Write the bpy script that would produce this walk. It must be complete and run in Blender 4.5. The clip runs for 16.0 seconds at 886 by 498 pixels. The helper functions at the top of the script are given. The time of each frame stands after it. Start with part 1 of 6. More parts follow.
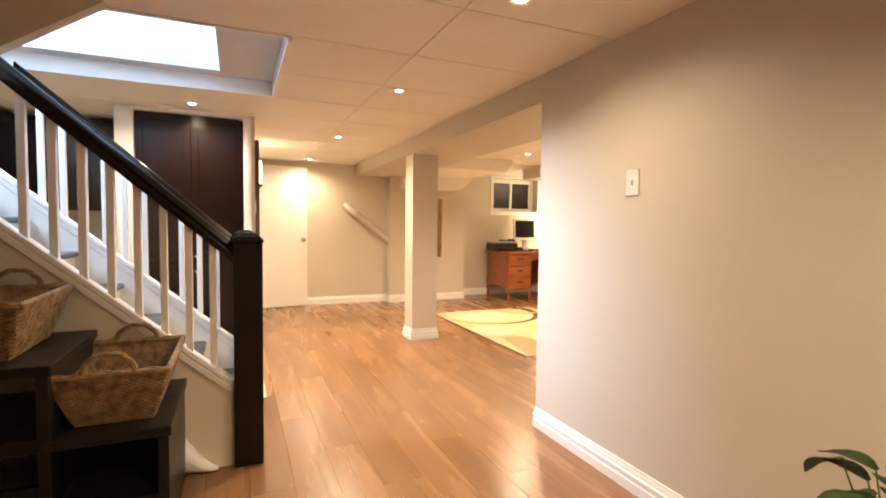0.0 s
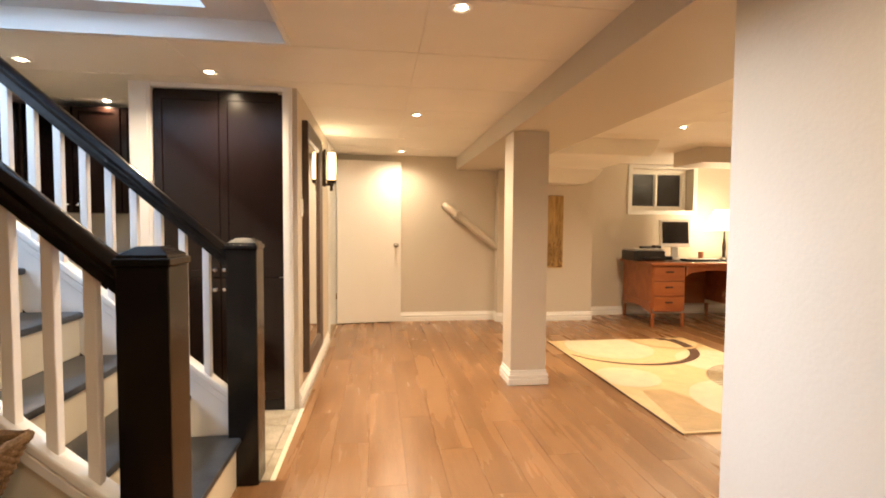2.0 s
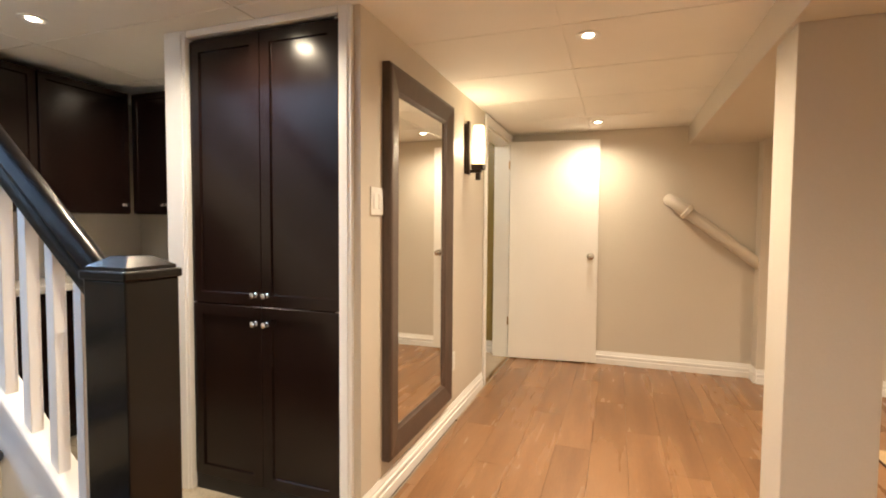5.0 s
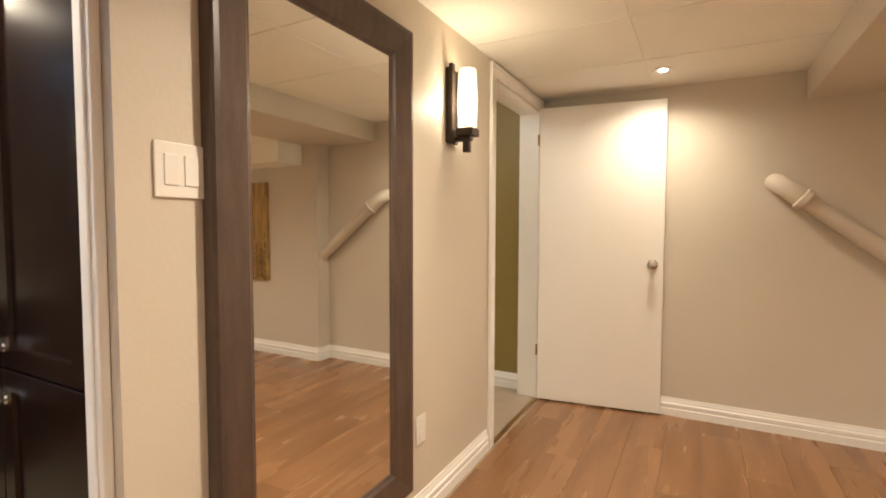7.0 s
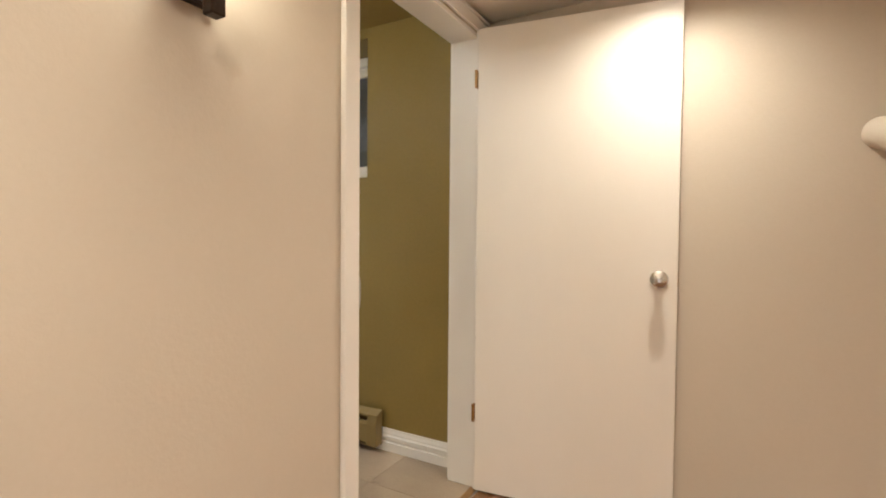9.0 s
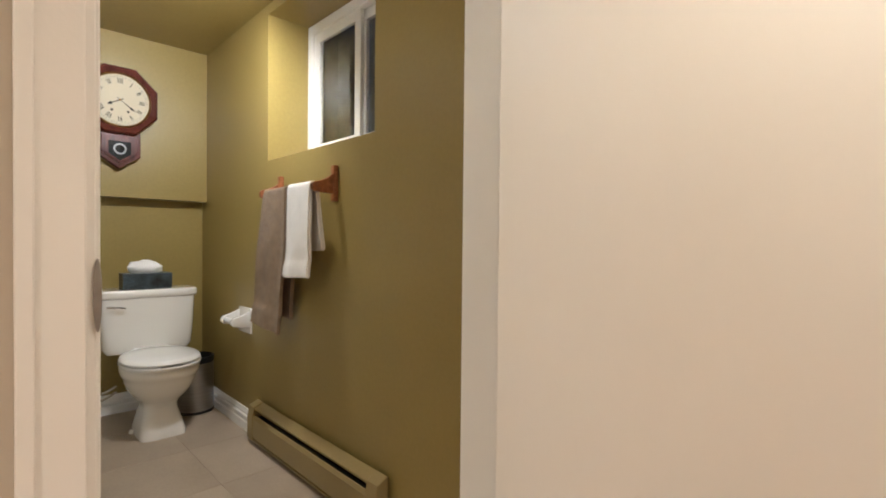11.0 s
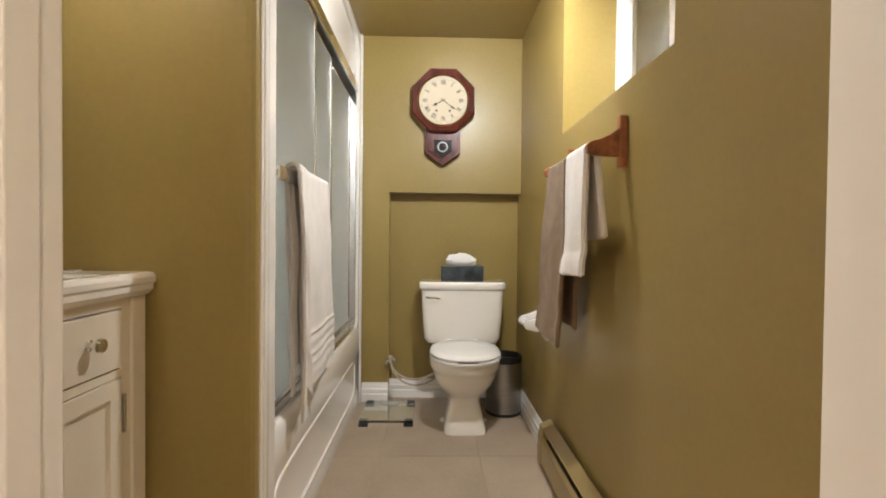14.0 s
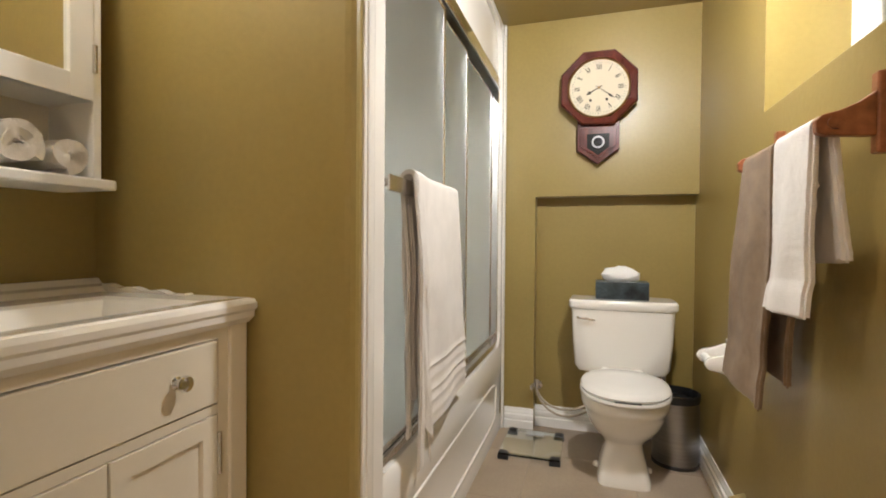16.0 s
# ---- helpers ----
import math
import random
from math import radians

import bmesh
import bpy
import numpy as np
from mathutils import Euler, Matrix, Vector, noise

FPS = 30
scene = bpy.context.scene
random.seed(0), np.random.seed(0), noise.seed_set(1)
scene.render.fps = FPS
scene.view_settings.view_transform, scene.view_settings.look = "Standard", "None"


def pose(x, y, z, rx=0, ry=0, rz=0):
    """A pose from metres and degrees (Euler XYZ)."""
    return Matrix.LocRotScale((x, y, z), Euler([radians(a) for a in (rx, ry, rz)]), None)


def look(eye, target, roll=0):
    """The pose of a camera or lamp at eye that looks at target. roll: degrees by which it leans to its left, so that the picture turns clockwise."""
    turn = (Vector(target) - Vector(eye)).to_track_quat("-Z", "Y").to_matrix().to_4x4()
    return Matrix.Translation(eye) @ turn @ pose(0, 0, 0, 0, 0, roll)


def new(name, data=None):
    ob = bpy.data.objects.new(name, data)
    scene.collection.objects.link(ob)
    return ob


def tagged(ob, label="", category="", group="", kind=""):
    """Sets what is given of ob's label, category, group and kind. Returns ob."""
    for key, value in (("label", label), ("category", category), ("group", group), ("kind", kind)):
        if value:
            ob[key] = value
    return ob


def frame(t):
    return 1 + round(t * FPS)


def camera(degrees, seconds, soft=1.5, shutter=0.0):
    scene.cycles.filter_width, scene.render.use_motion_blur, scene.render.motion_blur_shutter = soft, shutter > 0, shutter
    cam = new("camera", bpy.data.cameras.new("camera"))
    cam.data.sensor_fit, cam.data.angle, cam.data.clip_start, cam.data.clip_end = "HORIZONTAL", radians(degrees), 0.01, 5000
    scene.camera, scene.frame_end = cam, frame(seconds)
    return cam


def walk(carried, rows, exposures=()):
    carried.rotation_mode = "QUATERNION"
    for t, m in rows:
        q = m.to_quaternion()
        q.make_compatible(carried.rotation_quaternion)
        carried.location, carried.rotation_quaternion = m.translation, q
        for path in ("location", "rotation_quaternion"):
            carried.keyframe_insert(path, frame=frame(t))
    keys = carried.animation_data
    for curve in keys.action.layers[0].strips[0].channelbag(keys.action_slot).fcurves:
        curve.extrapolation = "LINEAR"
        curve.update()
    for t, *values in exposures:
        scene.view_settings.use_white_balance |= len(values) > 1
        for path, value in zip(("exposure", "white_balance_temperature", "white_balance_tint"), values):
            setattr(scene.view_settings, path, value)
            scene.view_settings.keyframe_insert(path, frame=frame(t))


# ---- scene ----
cam = camera(85.5, 16.0, soft=1.9)
EXPOSURES = [(0, 1.06, 6900, 14), (1.5, .82, 6900, 13), (3, .75, 6750, 11), (4, .74, 6400, 10), (6.5, .50, 6000, 10), (8.5, .44, 5600, 10), (11, .28, 5450, 11), (12.5, .36, 5500, 11),
             (13.5, .54, 5600, 12), (16, .66, 5700, 12)]
PATH = [
    (0, (0.053, -0.173, 1.22), (0.845, 1.661, 1.12), 0.7),
    (0.5, (0.248, 0.139, 1.211), (0.937, 2.014, 1.111), 0.6),
    (1, (0.428, 0.429, 1.211), (0.98, 2.349, 1.114), 0.5),
    (1.5, (0.583, 0.709, 1.222), (0.994, 2.664, 1.128), 0.5),
    (2, (0.732, 0.992, 1.232), (0.999, 2.972, 1.136), 0.4),
    (2.5, (0.855, 1.266, 1.232), (0.969, 3.26, 1.138), 0.4),
    (3, (0.962, 1.527, 1.242), (0.917, 3.524, 1.149), 0.4),
    (3.5, (1.055, 1.79, 1.246), (0.851, 3.777, 1.149), 0.3),
    (4, (1.109, 2.051, 1.24), (0.742, 4.015, 1.148), 0.3),
    (4.2, (1.122, 2.154, 1.244), (0.689, 4.104, 1.15), 0.35),
    (6.3, (1.235, 3.258, 1.242), (0.313, 5.031, 1.152), 0.2),
    (6.5, (1.228, 3.382, 1.247), (0.298, 5.15, 1.152), 0.15),
    (7, (1.209, 3.735, 1.233), (0.269, 5.497, 1.134), 0.15),
    (7.5, (1.199, 4.078, 1.206), (0.255, 5.839, 1.11), 0.3),
    (8, (1.188, 4.417, 1.178), (0.241, 6.177, 1.104), 0.5),
    (8.5, (1.161, 4.781, 1.161), (0.205, 6.537, 1.102), 0.5),
    (8.7, (1.145, 4.905, 1.156), (0.185, 6.658, 1.096), 0.5),
    (10.8, (0.987, 6.059, 1.056), (-0.389, 7.510, 1.020), 0.47),
    (11.0, (0.965, 6.111, 1.046), (-0.484, 7.489, 1.015), 0.55),
    (11.5, (0.902, 6.226, 1.044), (-0.720, 7.396, 1.009), 0.43),
    (12.0, (0.846, 6.335, 1.036), (-0.918, 7.277, 1.000), 0.49),
    (12.5, (0.788, 6.412, 1.019), (-1.083, 7.119, 0.985), 0.43),
    (13.0, (0.723, 6.477, 1.008), (-1.220, 6.947, 0.974), 0.49),
    (13.5, (0.650, 6.535, 0.994), (-1.333, 6.787, 0.960), 0.56),
    (14.0, (0.586, 6.601, 0.994), (-1.413, 6.650, 0.960), 0.58),
    (14.5, (0.532, 6.637, 0.999), (-1.462, 6.485, 0.967), 0.53),
    (15.0, (0.447, 6.660, 0.999), (-1.523, 6.317, 0.966), 0.64),
    (15.5, (0.347, 6.653, 1.003), (-1.591, 6.159, 0.969), 0.58),
    (16.0, (0.301, 6.644, 1.040), (-1.608, 6.048, 1.008), 0.44),
]
walk(cam, [(t, look(eye, target, roll)) for t, eye, target, roll in PATH], EXPOSURES)

# ---- light ----
world = bpy.data.worlds.new("world")
scene.world = world
world.use_nodes = True
wn = world.node_tree
sky = wn.nodes.new("ShaderNodeTexSky")
sky.sky_type, sky.sun_disc, sky.sun_elevation, sky.sun_rotation = "NISHITA", False, radians(20), radians(200)
wn.nodes["Background"].inputs[1].default_value = 0.05
wn.links.new(sky.outputs[0], wn.nodes["Background"].inputs[0])

WARM = (1.0, 0.79, 0.54)
BULB = (1.0, 0.82, 0.56)
BATH = (1.0, 0.91, 0.77)
DAY = (0.50, 0.71, 1.0)


def lamp(name, kind, m, power, colour, **more):
    data = bpy.data.lights.new(name, kind)
    data.energy, data.color = power, colour
    for key, value in more.items():
        if key == "size":
            data.size = value
        elif key == "size_y":
            data.shape, data.size_y = "RECTANGLE", value
        elif key == "radius":
            data.shadow_soft_size = value
        elif key == "cone":
            data.spot_size = radians(value)
        elif key == "blend":
            data.spot_blend = value
        elif key == "spread":
            data.spread = radians(value)
    ob = new(name, data)
    ob.matrix_world = m
    return ob


CEIL = 2.12            # dropped ceiling of the basement
BATH_CEIL = 2.24
# the last two are unseen, added to brighten the hall start and the office
POTS = [(1.033, 4.87), (-0.245, 3.985), (1.066, 2.955), (1.005, 6.77), (1.1, 1.5), (-1.19, 3.92), (-1.21, 4.79),
        (3.40, 4.95), (0.95, -0.4), (5.0, 3.6)]
# brighter bulbs in the office, dimmer ones in the kitchen and by the far door
POT_POWER = [128, 58, 108, 50, 42, 34, 34, 158, 118, 145]
for (x, y), power in zip(POTS, POT_POWER):
    lamp("pot_bulb", "SPOT", pose(x, y, CEIL - 0.012), power, WARM, radius=0.035, cone=158, blend=1.0)
lamp("desk_bulb", "POINT", pose(5.36, 6.9, 1.30), 11, BULB, radius=0.05)
lamp("sconce_bulb", "POINT", pose(0.29, 5.685, 1.78), 3, BULB, radius=0.03)
# daylight coming down the stairwell from the floor above
lamp("stairwell_daylight", "AREA", look((-2.35, 2.88, 3.05), (1.73, 2.2, 0.95)), 46, DAY, size=0.8, size_y=0.8, spread=100)
# ceiling spots of the bathroom
lamp("bath_bulb", "SPOT", look((-0.95, 6.86, 2.09), (-2.0, 6.4, 1.0)), 58, BATH, radius=0.035, cone=178, blend=0.75)
lamp("vanity_bulb", "POINT", pose(-0.2, 5.8, 2.11), 6.5, BATH, radius=0.06)

# ---- materials ----
MATS = {}


def mat(name, base, rough=0.5, metal=0.0, var=0.08, scale=6.0, bump=0.05, fine=120.0, stretch=(1, 1, 1), coat=0.0, second=None,
        emit=None, strength=0.0, rand=0.0, sheen=0.0):
    """Two scales of noise on colour, roughness and relief."""
    m = bpy.data.materials.new(name)
    m.use_nodes = True
    n, l = m.node_tree.nodes, m.node_tree.links
    b = n["Principled BSDF"]
    tc = n.new("ShaderNodeTexCoord")
    mp = n.new("ShaderNodeMapping")
    mp.inputs["Scale"].default_value = stretch
    l.new(tc.outputs["Object"], mp.inputs[0])
    big, small = n.new("ShaderNodeTexNoise"), n.new("ShaderNodeTexNoise")
    big.inputs["Scale"].default_value, small.inputs["Scale"].default_value = scale, fine
    big.inputs["Detail"].default_value = 5
    for t in (big, small):
        l.new(mp.outputs[0], t.inputs["Vector"])
    ramp = n.new("ShaderNodeValToRGB")
    lo = [max(0, c * (1 - var)) for c in base]
    hi = list(second) if second else [min(1, c * (1 + var)) for c in base]
    ramp.color_ramp.elements[0].color, ramp.color_ramp.elements[1].color = (*lo, 1), (*hi, 1)
    ramp.color_ramp.elements[0].position, ramp.color_ramp.elements[1].position = 0.32, 0.68
    l.new(big.outputs[0], ramp.inputs[0])
    col = ramp.outputs[0]
    mix = n.new("ShaderNodeMix")
    mix.data_type, mix.blend_type = "RGBA", "OVERLAY"
    mix.inputs[0].default_value = min(1, var * 1.5)
    l.new(col, mix.inputs[6])
    l.new(small.outputs[0], mix.inputs[7])
    col = mix.outputs[2]
    if rand:
        info = n.new("ShaderNodeObjectInfo")
        away = n.new("ShaderNodeVectorMath")
        away.operation = "SCALE"
        away.inputs[0].default_value = (37.0, 61.0, 13.0)
        l.new(info.outputs["Random"], away.inputs["Scale"])
        l.new(away.outputs[0], mp.inputs["Location"])
        hsv = n.new("ShaderNodeHueSaturation")
        mr = n.new("ShaderNodeMapRange")
        mr.inputs[3].default_value, mr.inputs[4].default_value = 1 - rand, 1 + rand
        l.new(info.outputs["Random"], mr.inputs[0])
        l.new(mr.outputs[0], hsv.inputs["Value"])
        l.new(col, hsv.inputs["Color"])
        col = hsv.outputs[0]
    l.new(col, b.inputs["Base Color"])
    rr = n.new("ShaderNodeMapRange")
    rr.inputs[3].default_value, rr.inputs[4].default_value = max(0.02, rough * 0.8), min(1, rough * 1.2)
    l.new(big.outputs[0], rr.inputs[0])
    l.new(rr.outputs[0], b.inputs["Roughness"])
    b.inputs["Metallic"].default_value = metal
    b.inputs["Coat Weight"].default_value = coat
    b.inputs["Coat Roughness"].default_value = 0.12
    if sheen:
        b.inputs["Sheen Weight"].default_value = sheen
    if bump:
        bp = n.new("ShaderNodeBump")
        bp.inputs["Strength"].default_value, bp.inputs["Distance"].default_value = bump, 0.01
        l.new(small.outputs[0], bp.inputs["Height"])
        l.new(bp.outputs[0], b.inputs["Normal"])
    if emit:
        b.inputs["Emission Color"].default_value, b.inputs["Emission Strength"].default_value = (*emit, 1), strength
    MATS[name] = m
    return m


paint_hall = mat("paint_hall", (0.62, 0.565, 0.48), 0.50, var=0.02, scale=1.5, bump=0.06, fine=90)
paint_olive = mat("paint_olive", (0.300, 0.222, 0.067), 0.36, var=0.05, scale=2.0, bump=0.05, fine=60)
paint_white = mat("paint_white", (0.86, 0.85, 0.825), 0.38, var=0.02, scale=3, bump=0.03)
paint_door = mat("paint_door", (0.87, 0.845, 0.80), 0.42, var=0.02, scale=3, bump=0.05, fine=60, stretch=(1, 1, 0.3))
paint_cream = mat("paint_cream", (0.76, 0.70, 0.57), 0.35, var=0.03, scale=4, bump=0.02)
paint_shaft = mat("paint_shaft", (0.66, 0.67, 0.68), 0.6, var=0.02, scale=2)
tile_ceiling = mat("tile_ceiling", (0.87, 0.84, 0.77), 0.75, var=0.03, scale=2, bump=0.12, fine=220)
black_gloss = mat("black_gloss", (0.006, 0.005, 0.005), 0.24, var=0.3, scale=8, bump=0.03, coat=0.15)
black_satin = mat("black_satin", (0.014, 0.012, 0.012), 0.38, var=0.3, scale=10, bump=0.05)
tread_grey = mat("tread_grey", (0.022, 0.026, 0.033), 0.35, var=0.3, scale=12, bump=0.08, second=(0.05, 0.055, 0.065))
espresso = mat("espresso", (0.011, 0.0052, 0.0042), 0.23, var=0.15, scale=2.0, bump=0.004, stretch=(6, 6, 0.7), coat=0.1)
frame_brown = mat("frame_brown", (0.082, 0.055, 0.043), 0.36, var=0.22, scale=6, bump=0.05, fine=70, stretch=(5, 5, 1))
laminate = mat("laminate", (0.225, 0.112, 0.050), 0.27, var=0.08, scale=1.1, bump=0.003, fine=26, stretch=(6, 0.6, 1), rand=0.08,
               second=(0.31, 0.163, 0.074), coat=0.0)
stone_tile = mat("stone_tile", (0.40, 0.33, 0.23), 0.45, var=0.3, scale=7, bump=0.08, second=(0.50, 0.45, 0.36), rand=0.12)
grout = mat("grout", (0.33, 0.29, 0.24), 0.85, var=0.15, scale=30, bump=0.2)
bath_tile = mat("bath_tile", (0.37, 0.295, 0.212), 0.40, var=0.09, scale=2.4, bump=0.03, second=(0.43, 0.35, 0.26), rand=0.01)
bath_grout = mat("bath_grout", (0.37, 0.295, 0.215), 0.8, var=0.1, scale=30, bump=0.1)
chrome = mat("chrome", (0.80, 0.80, 0.80), 0.12, 1.0, var=0.03, bump=0.0)
nickel = mat("nickel", (0.62, 0.60, 0.57), 0.25, 1.0, var=0.08, bump=0.02)
steel = mat("steel", (0.40, 0.39, 0.38), 0.33, 1.0, var=0.1, scale=3, bump=0.03, stretch=(1, 1, 30))
bronze = mat("bronze", (0.045, 0.03, 0.022), 0.4, 0.6, var=0.3, scale=14, bump=0.06)
ceramic = mat("ceramic", (0.82, 0.79, 0.73), 0.08, var=0.015, scale=3, bump=0.0, coat=0.6)
acrylic = mat("acrylic", (0.84, 0.82, 0.78), 0.14, var=0.02, scale=3, bump=0.01, coat=0.4)
plastic_white = mat("plastic_white", (0.82, 0.80, 0.76), 0.3, var=0.02, bump=0.0)
plastic_black = mat("plastic_black", (0.012, 0.012, 0.013), 0.35, var=0.2, bump=0.03)
plastic_grey = mat("plastic_grey", (0.40, 0.40, 0.40), 0.4, var=0.05, bump=0.02)
screen_black = mat("screen_black", (0.012, 0.012, 0.014), 0.15, var=0.1, bump=0.0)
desk_wood = mat("desk_wood", (0.29, 0.076, 0.021), 0.30, var=0.12, scale=2, bump=0.01, stretch=(1, 5, 5), second=(0.37, 0.115, 0.033), coat=0.2)
oak_red = mat("oak_red", (0.26, 0.085, 0.03), 0.36, var=0.3, scale=6, bump=0.05, stretch=(1, 6, 6), second=(0.36, 0.13, 0.05), coat=0.2)
cherry = mat("cherry", (0.085, 0.018, 0.012), 0.30, var=0.3, scale=5, bump=0.02, stretch=(5, 5, 1), second=(0.13, 0.028, 0.017), coat=0.12)
wicker = mat("wicker", (0.27, 0.155, 0.072), 0.75, var=0.4, scale=28, bump=0.4, fine=240, second=(0.44, 0.285, 0.15))
towel_white = mat("towel_white", (0.74, 0.70, 0.65), 0.95, var=0.05, scale=16, bump=0.38, fine=360, sheen=0.3)
towel_taupe = mat("towel_taupe", (0.245, 0.165, 0.092), 0.95, var=0.16, scale=22, bump=0.5, fine=360, sheen=0.1)
hose_beige = mat("hose_beige", (0.42, 0.36, 0.28), 0.45, var=0.08, scale=20, bump=0.03)
leather = mat("leather", (0.26, 0.12, 0.05), 0.5, var=0.2, scale=14, bump=0.15)
leaf_green = mat("leaf_green", (0.035, 0.085, 0.03), 0.4, var=0.35, scale=18, bump=0.1, second=(0.075, 0.15, 0.05), rand=0.2)
clay = mat("clay", (0.22, 0.12, 0.08), 0.7, var=0.2, scale=14, bump=0.15)
soil = mat("soil", (0.03, 0.022, 0.016), 0.95, var=0.4, scale=40, bump=0.6)
counter_stone = mat("counter_stone", (0.62, 0.60, 0.56), 0.25, var=0.12, scale=30, bump=0.02)
heater_paint = mat("heater_paint", (0.28, 0.208, 0.08), 0.35, var=0.05, scale=4, bump=0.02)
dial_cream = mat("dial_cream", (0.66, 0.585, 0.44), 0.95, var=0.03, scale=5, bump=0.0)
ink = mat("ink", (0.02, 0.016, 0.012), 0.6, var=0.2, bump=0.0)
tissue = mat("tissue", (0.85, 0.84, 0.82), 0.95, var=0.03, scale=10, bump=0.15)
tissue_box_card = mat("tissue_box_card", (0.006, 0.010, 0.018), 0.4, var=0.5, scale=11, bump=0.0, second=(0.055, 0.078, 0.088))
dark_void = mat("dark_void", (0.13, 0.135, 0.14), 0.9, var=0.3, scale=6)
brass = mat("brass", (0.42, 0.26, 0.11), 0.35, 1.0, var=0.15, scale=12, bump=0.03)
lamp_shade_cloth = mat("lamp_shade_cloth", (0.85, 0.78, 0.62), 0.9, var=0.03, scale=30, bump=0.1, emit=(1.0, 0.80, 0.50), strength=2.6)
sconce_glass = mat("sconce_glass", (0.85, 0.75, 0.55), 0.4, var=0.12, scale=9, bump=0.0, emit=(1.0, 0.72, 0.36), strength=2.6)
bulb_glow = mat("bulb_glow", (0.9, 0.85, 0.75), 0.4, var=0.0, bump=0.0, emit=(1.0, 0.86, 0.62), strength=30.0)
rug_cream = mat("rug_cream", (0.66, 0.465, 0.225), 0.95, var=0.08, scale=9, bump=0.5, fine=380, sheen=0.2)
rug_gold = mat("rug_gold", (0.50, 0.33, 0.14), 0.95, var=0.08, scale=9, bump=0.5, fine=380, sheen=0.2)
rug_light = mat("rug_light", (0.66, 0.55, 0.37), 0.95, var=0.07, scale=9, bump=0.5, fine=380, sheen=0.2)
rug_brown = mat("rug_brown", (0.085, 0.038, 0.02), 0.95, var=0.2, scale=12, bump=0.5, fine=380)
rug_grey = mat("rug_grey", (0.16, 0.13, 0.095), 0.95, var=0.15, scale=12, bump=0.5, fine=380)
art_gold = mat("art_gold", (0.34, 0.20, 0.06), 0.5, var=0.2, scale=5, bump=0.1, stretch=(5, 1, 1.0), second=(0.52, 0.34, 0.12))
art_dark = mat("art_dark", (0.10, 0.045, 0.015), 0.55, var=0.4, scale=22, bump=0.2, second=(0.22, 0.10, 0.03))

for dark in (espresso, black_gloss, black_satin, cherry):
    dark.node_tree.nodes["Principled BSDF"].inputs["Specular IOR Level"].default_value = 0.3

mirror_glass = bpy.data.materials.new("mirror_glass")
mirror_glass.use_nodes = True
mb = mirror_glass.node_tree.nodes["Principled BSDF"]
mb.inputs["Base Color"].default_value, mb.inputs["Metallic"].default_value, mb.inputs["Roughness"].default_value = (0.88, 0.89, 0.87, 1), 1, 0.01


def glass(name, colour, rough, ior=1.45):
    m = bpy.data.materials.new(name)
    m.use_nodes = True
    b = m.node_tree.nodes["Principled BSDF"]
    b.inputs["Base Color"].default_value, b.inputs["Roughness"].default_value = (*colour, 1), rough
    b.inputs["Transmission Weight"].default_value, b.inputs["IOR"].default_value = 1.0, ior
    return m


clear_glass = glass("clear_glass", (0.95, 0.97, 0.96), 0.0)
frosted_glass = glass("frosted_glass", (0.76, 0.80, 0.78), 0.45, 1.3)
scale_glass = glass("scale_glass", (0.93, 0.98, 0.96), 0.02)

# ---- mesh helpers ----
WORLD_OF = {}


def link_mesh(name, bm, material, smooth=False):
    me = bpy.data.meshes.new(name)
    bm.normal_update()
    bm.to_mesh(me)
    bm.free()
    me.materials.append(material)
    if smooth:
        for p in me.polygons:
            p.use_smooth = True
        me.set_sharp_from_angle(angle=radians(40))
    return new(name, me)


def thing(name, label, category, at=(0, 0, 0), group=""):
    """An Empty at a thing's base; its parts are given in world coordinates."""
    ob = new(name)
    ob.empty_display_size = 0.1
    ob.location = at
    WORLD_OF[ob.name] = Matrix.Translation(at)
    return tagged(ob, label, category, group)


def hang(ob, parent):
    ob.parent = parent
    ob.matrix_parent_inverse = WORLD_OF.get(parent.name, Matrix.Identity(4)).inverted()
    return ob


def part(name, bm, material, parent, label="", smooth=False):
    return hang(tagged(link_mesh(name, bm, material, smooth), label), parent)


def single(name, bm, material, label, category, group="", smooth=False):
    return tagged(link_mesh(name, bm, material, smooth), label, category, group)


def structure(name, bm, material, label, smooth=False):
    return tagged(link_mesh(name, bm, material, smooth), label, name.split("_")[0], kind="structure")


def box(x0, x1, y0, y1, z0, z1, bevel=0.0, bm=None, seg=2):
    own = bmesh.new()
    bmesh.ops.create_cube(own, size=1)
    for v in own.verts:
        v.co = Vector(((x0 + x1) / 2 + v.co.x * (x1 - x0), (y0 + y1) / 2 + v.co.y * (y1 - y0), (z0 + z1) / 2 + v.co.z * (z1 - z0)))
    if bevel:
        bmesh.ops.bevel(own, geom=own.edges[:], offset=bevel, segments=seg, affect="EDGES", profile=0.5)
    if bm is None:
        return own
    return add(bm, own)


def add(bm, other):
    me = bpy.data.meshes.new("tmp")
    other.to_mesh(me)
    other.free()
    bm.from_mesh(me)
    bpy.data.meshes.remove(me)
    return bm


def boxes(rows, bevel=0.0):
    bm = bmesh.new()
    for r in rows:
        box(*r, bevel=bevel, bm=bm)
    return bm


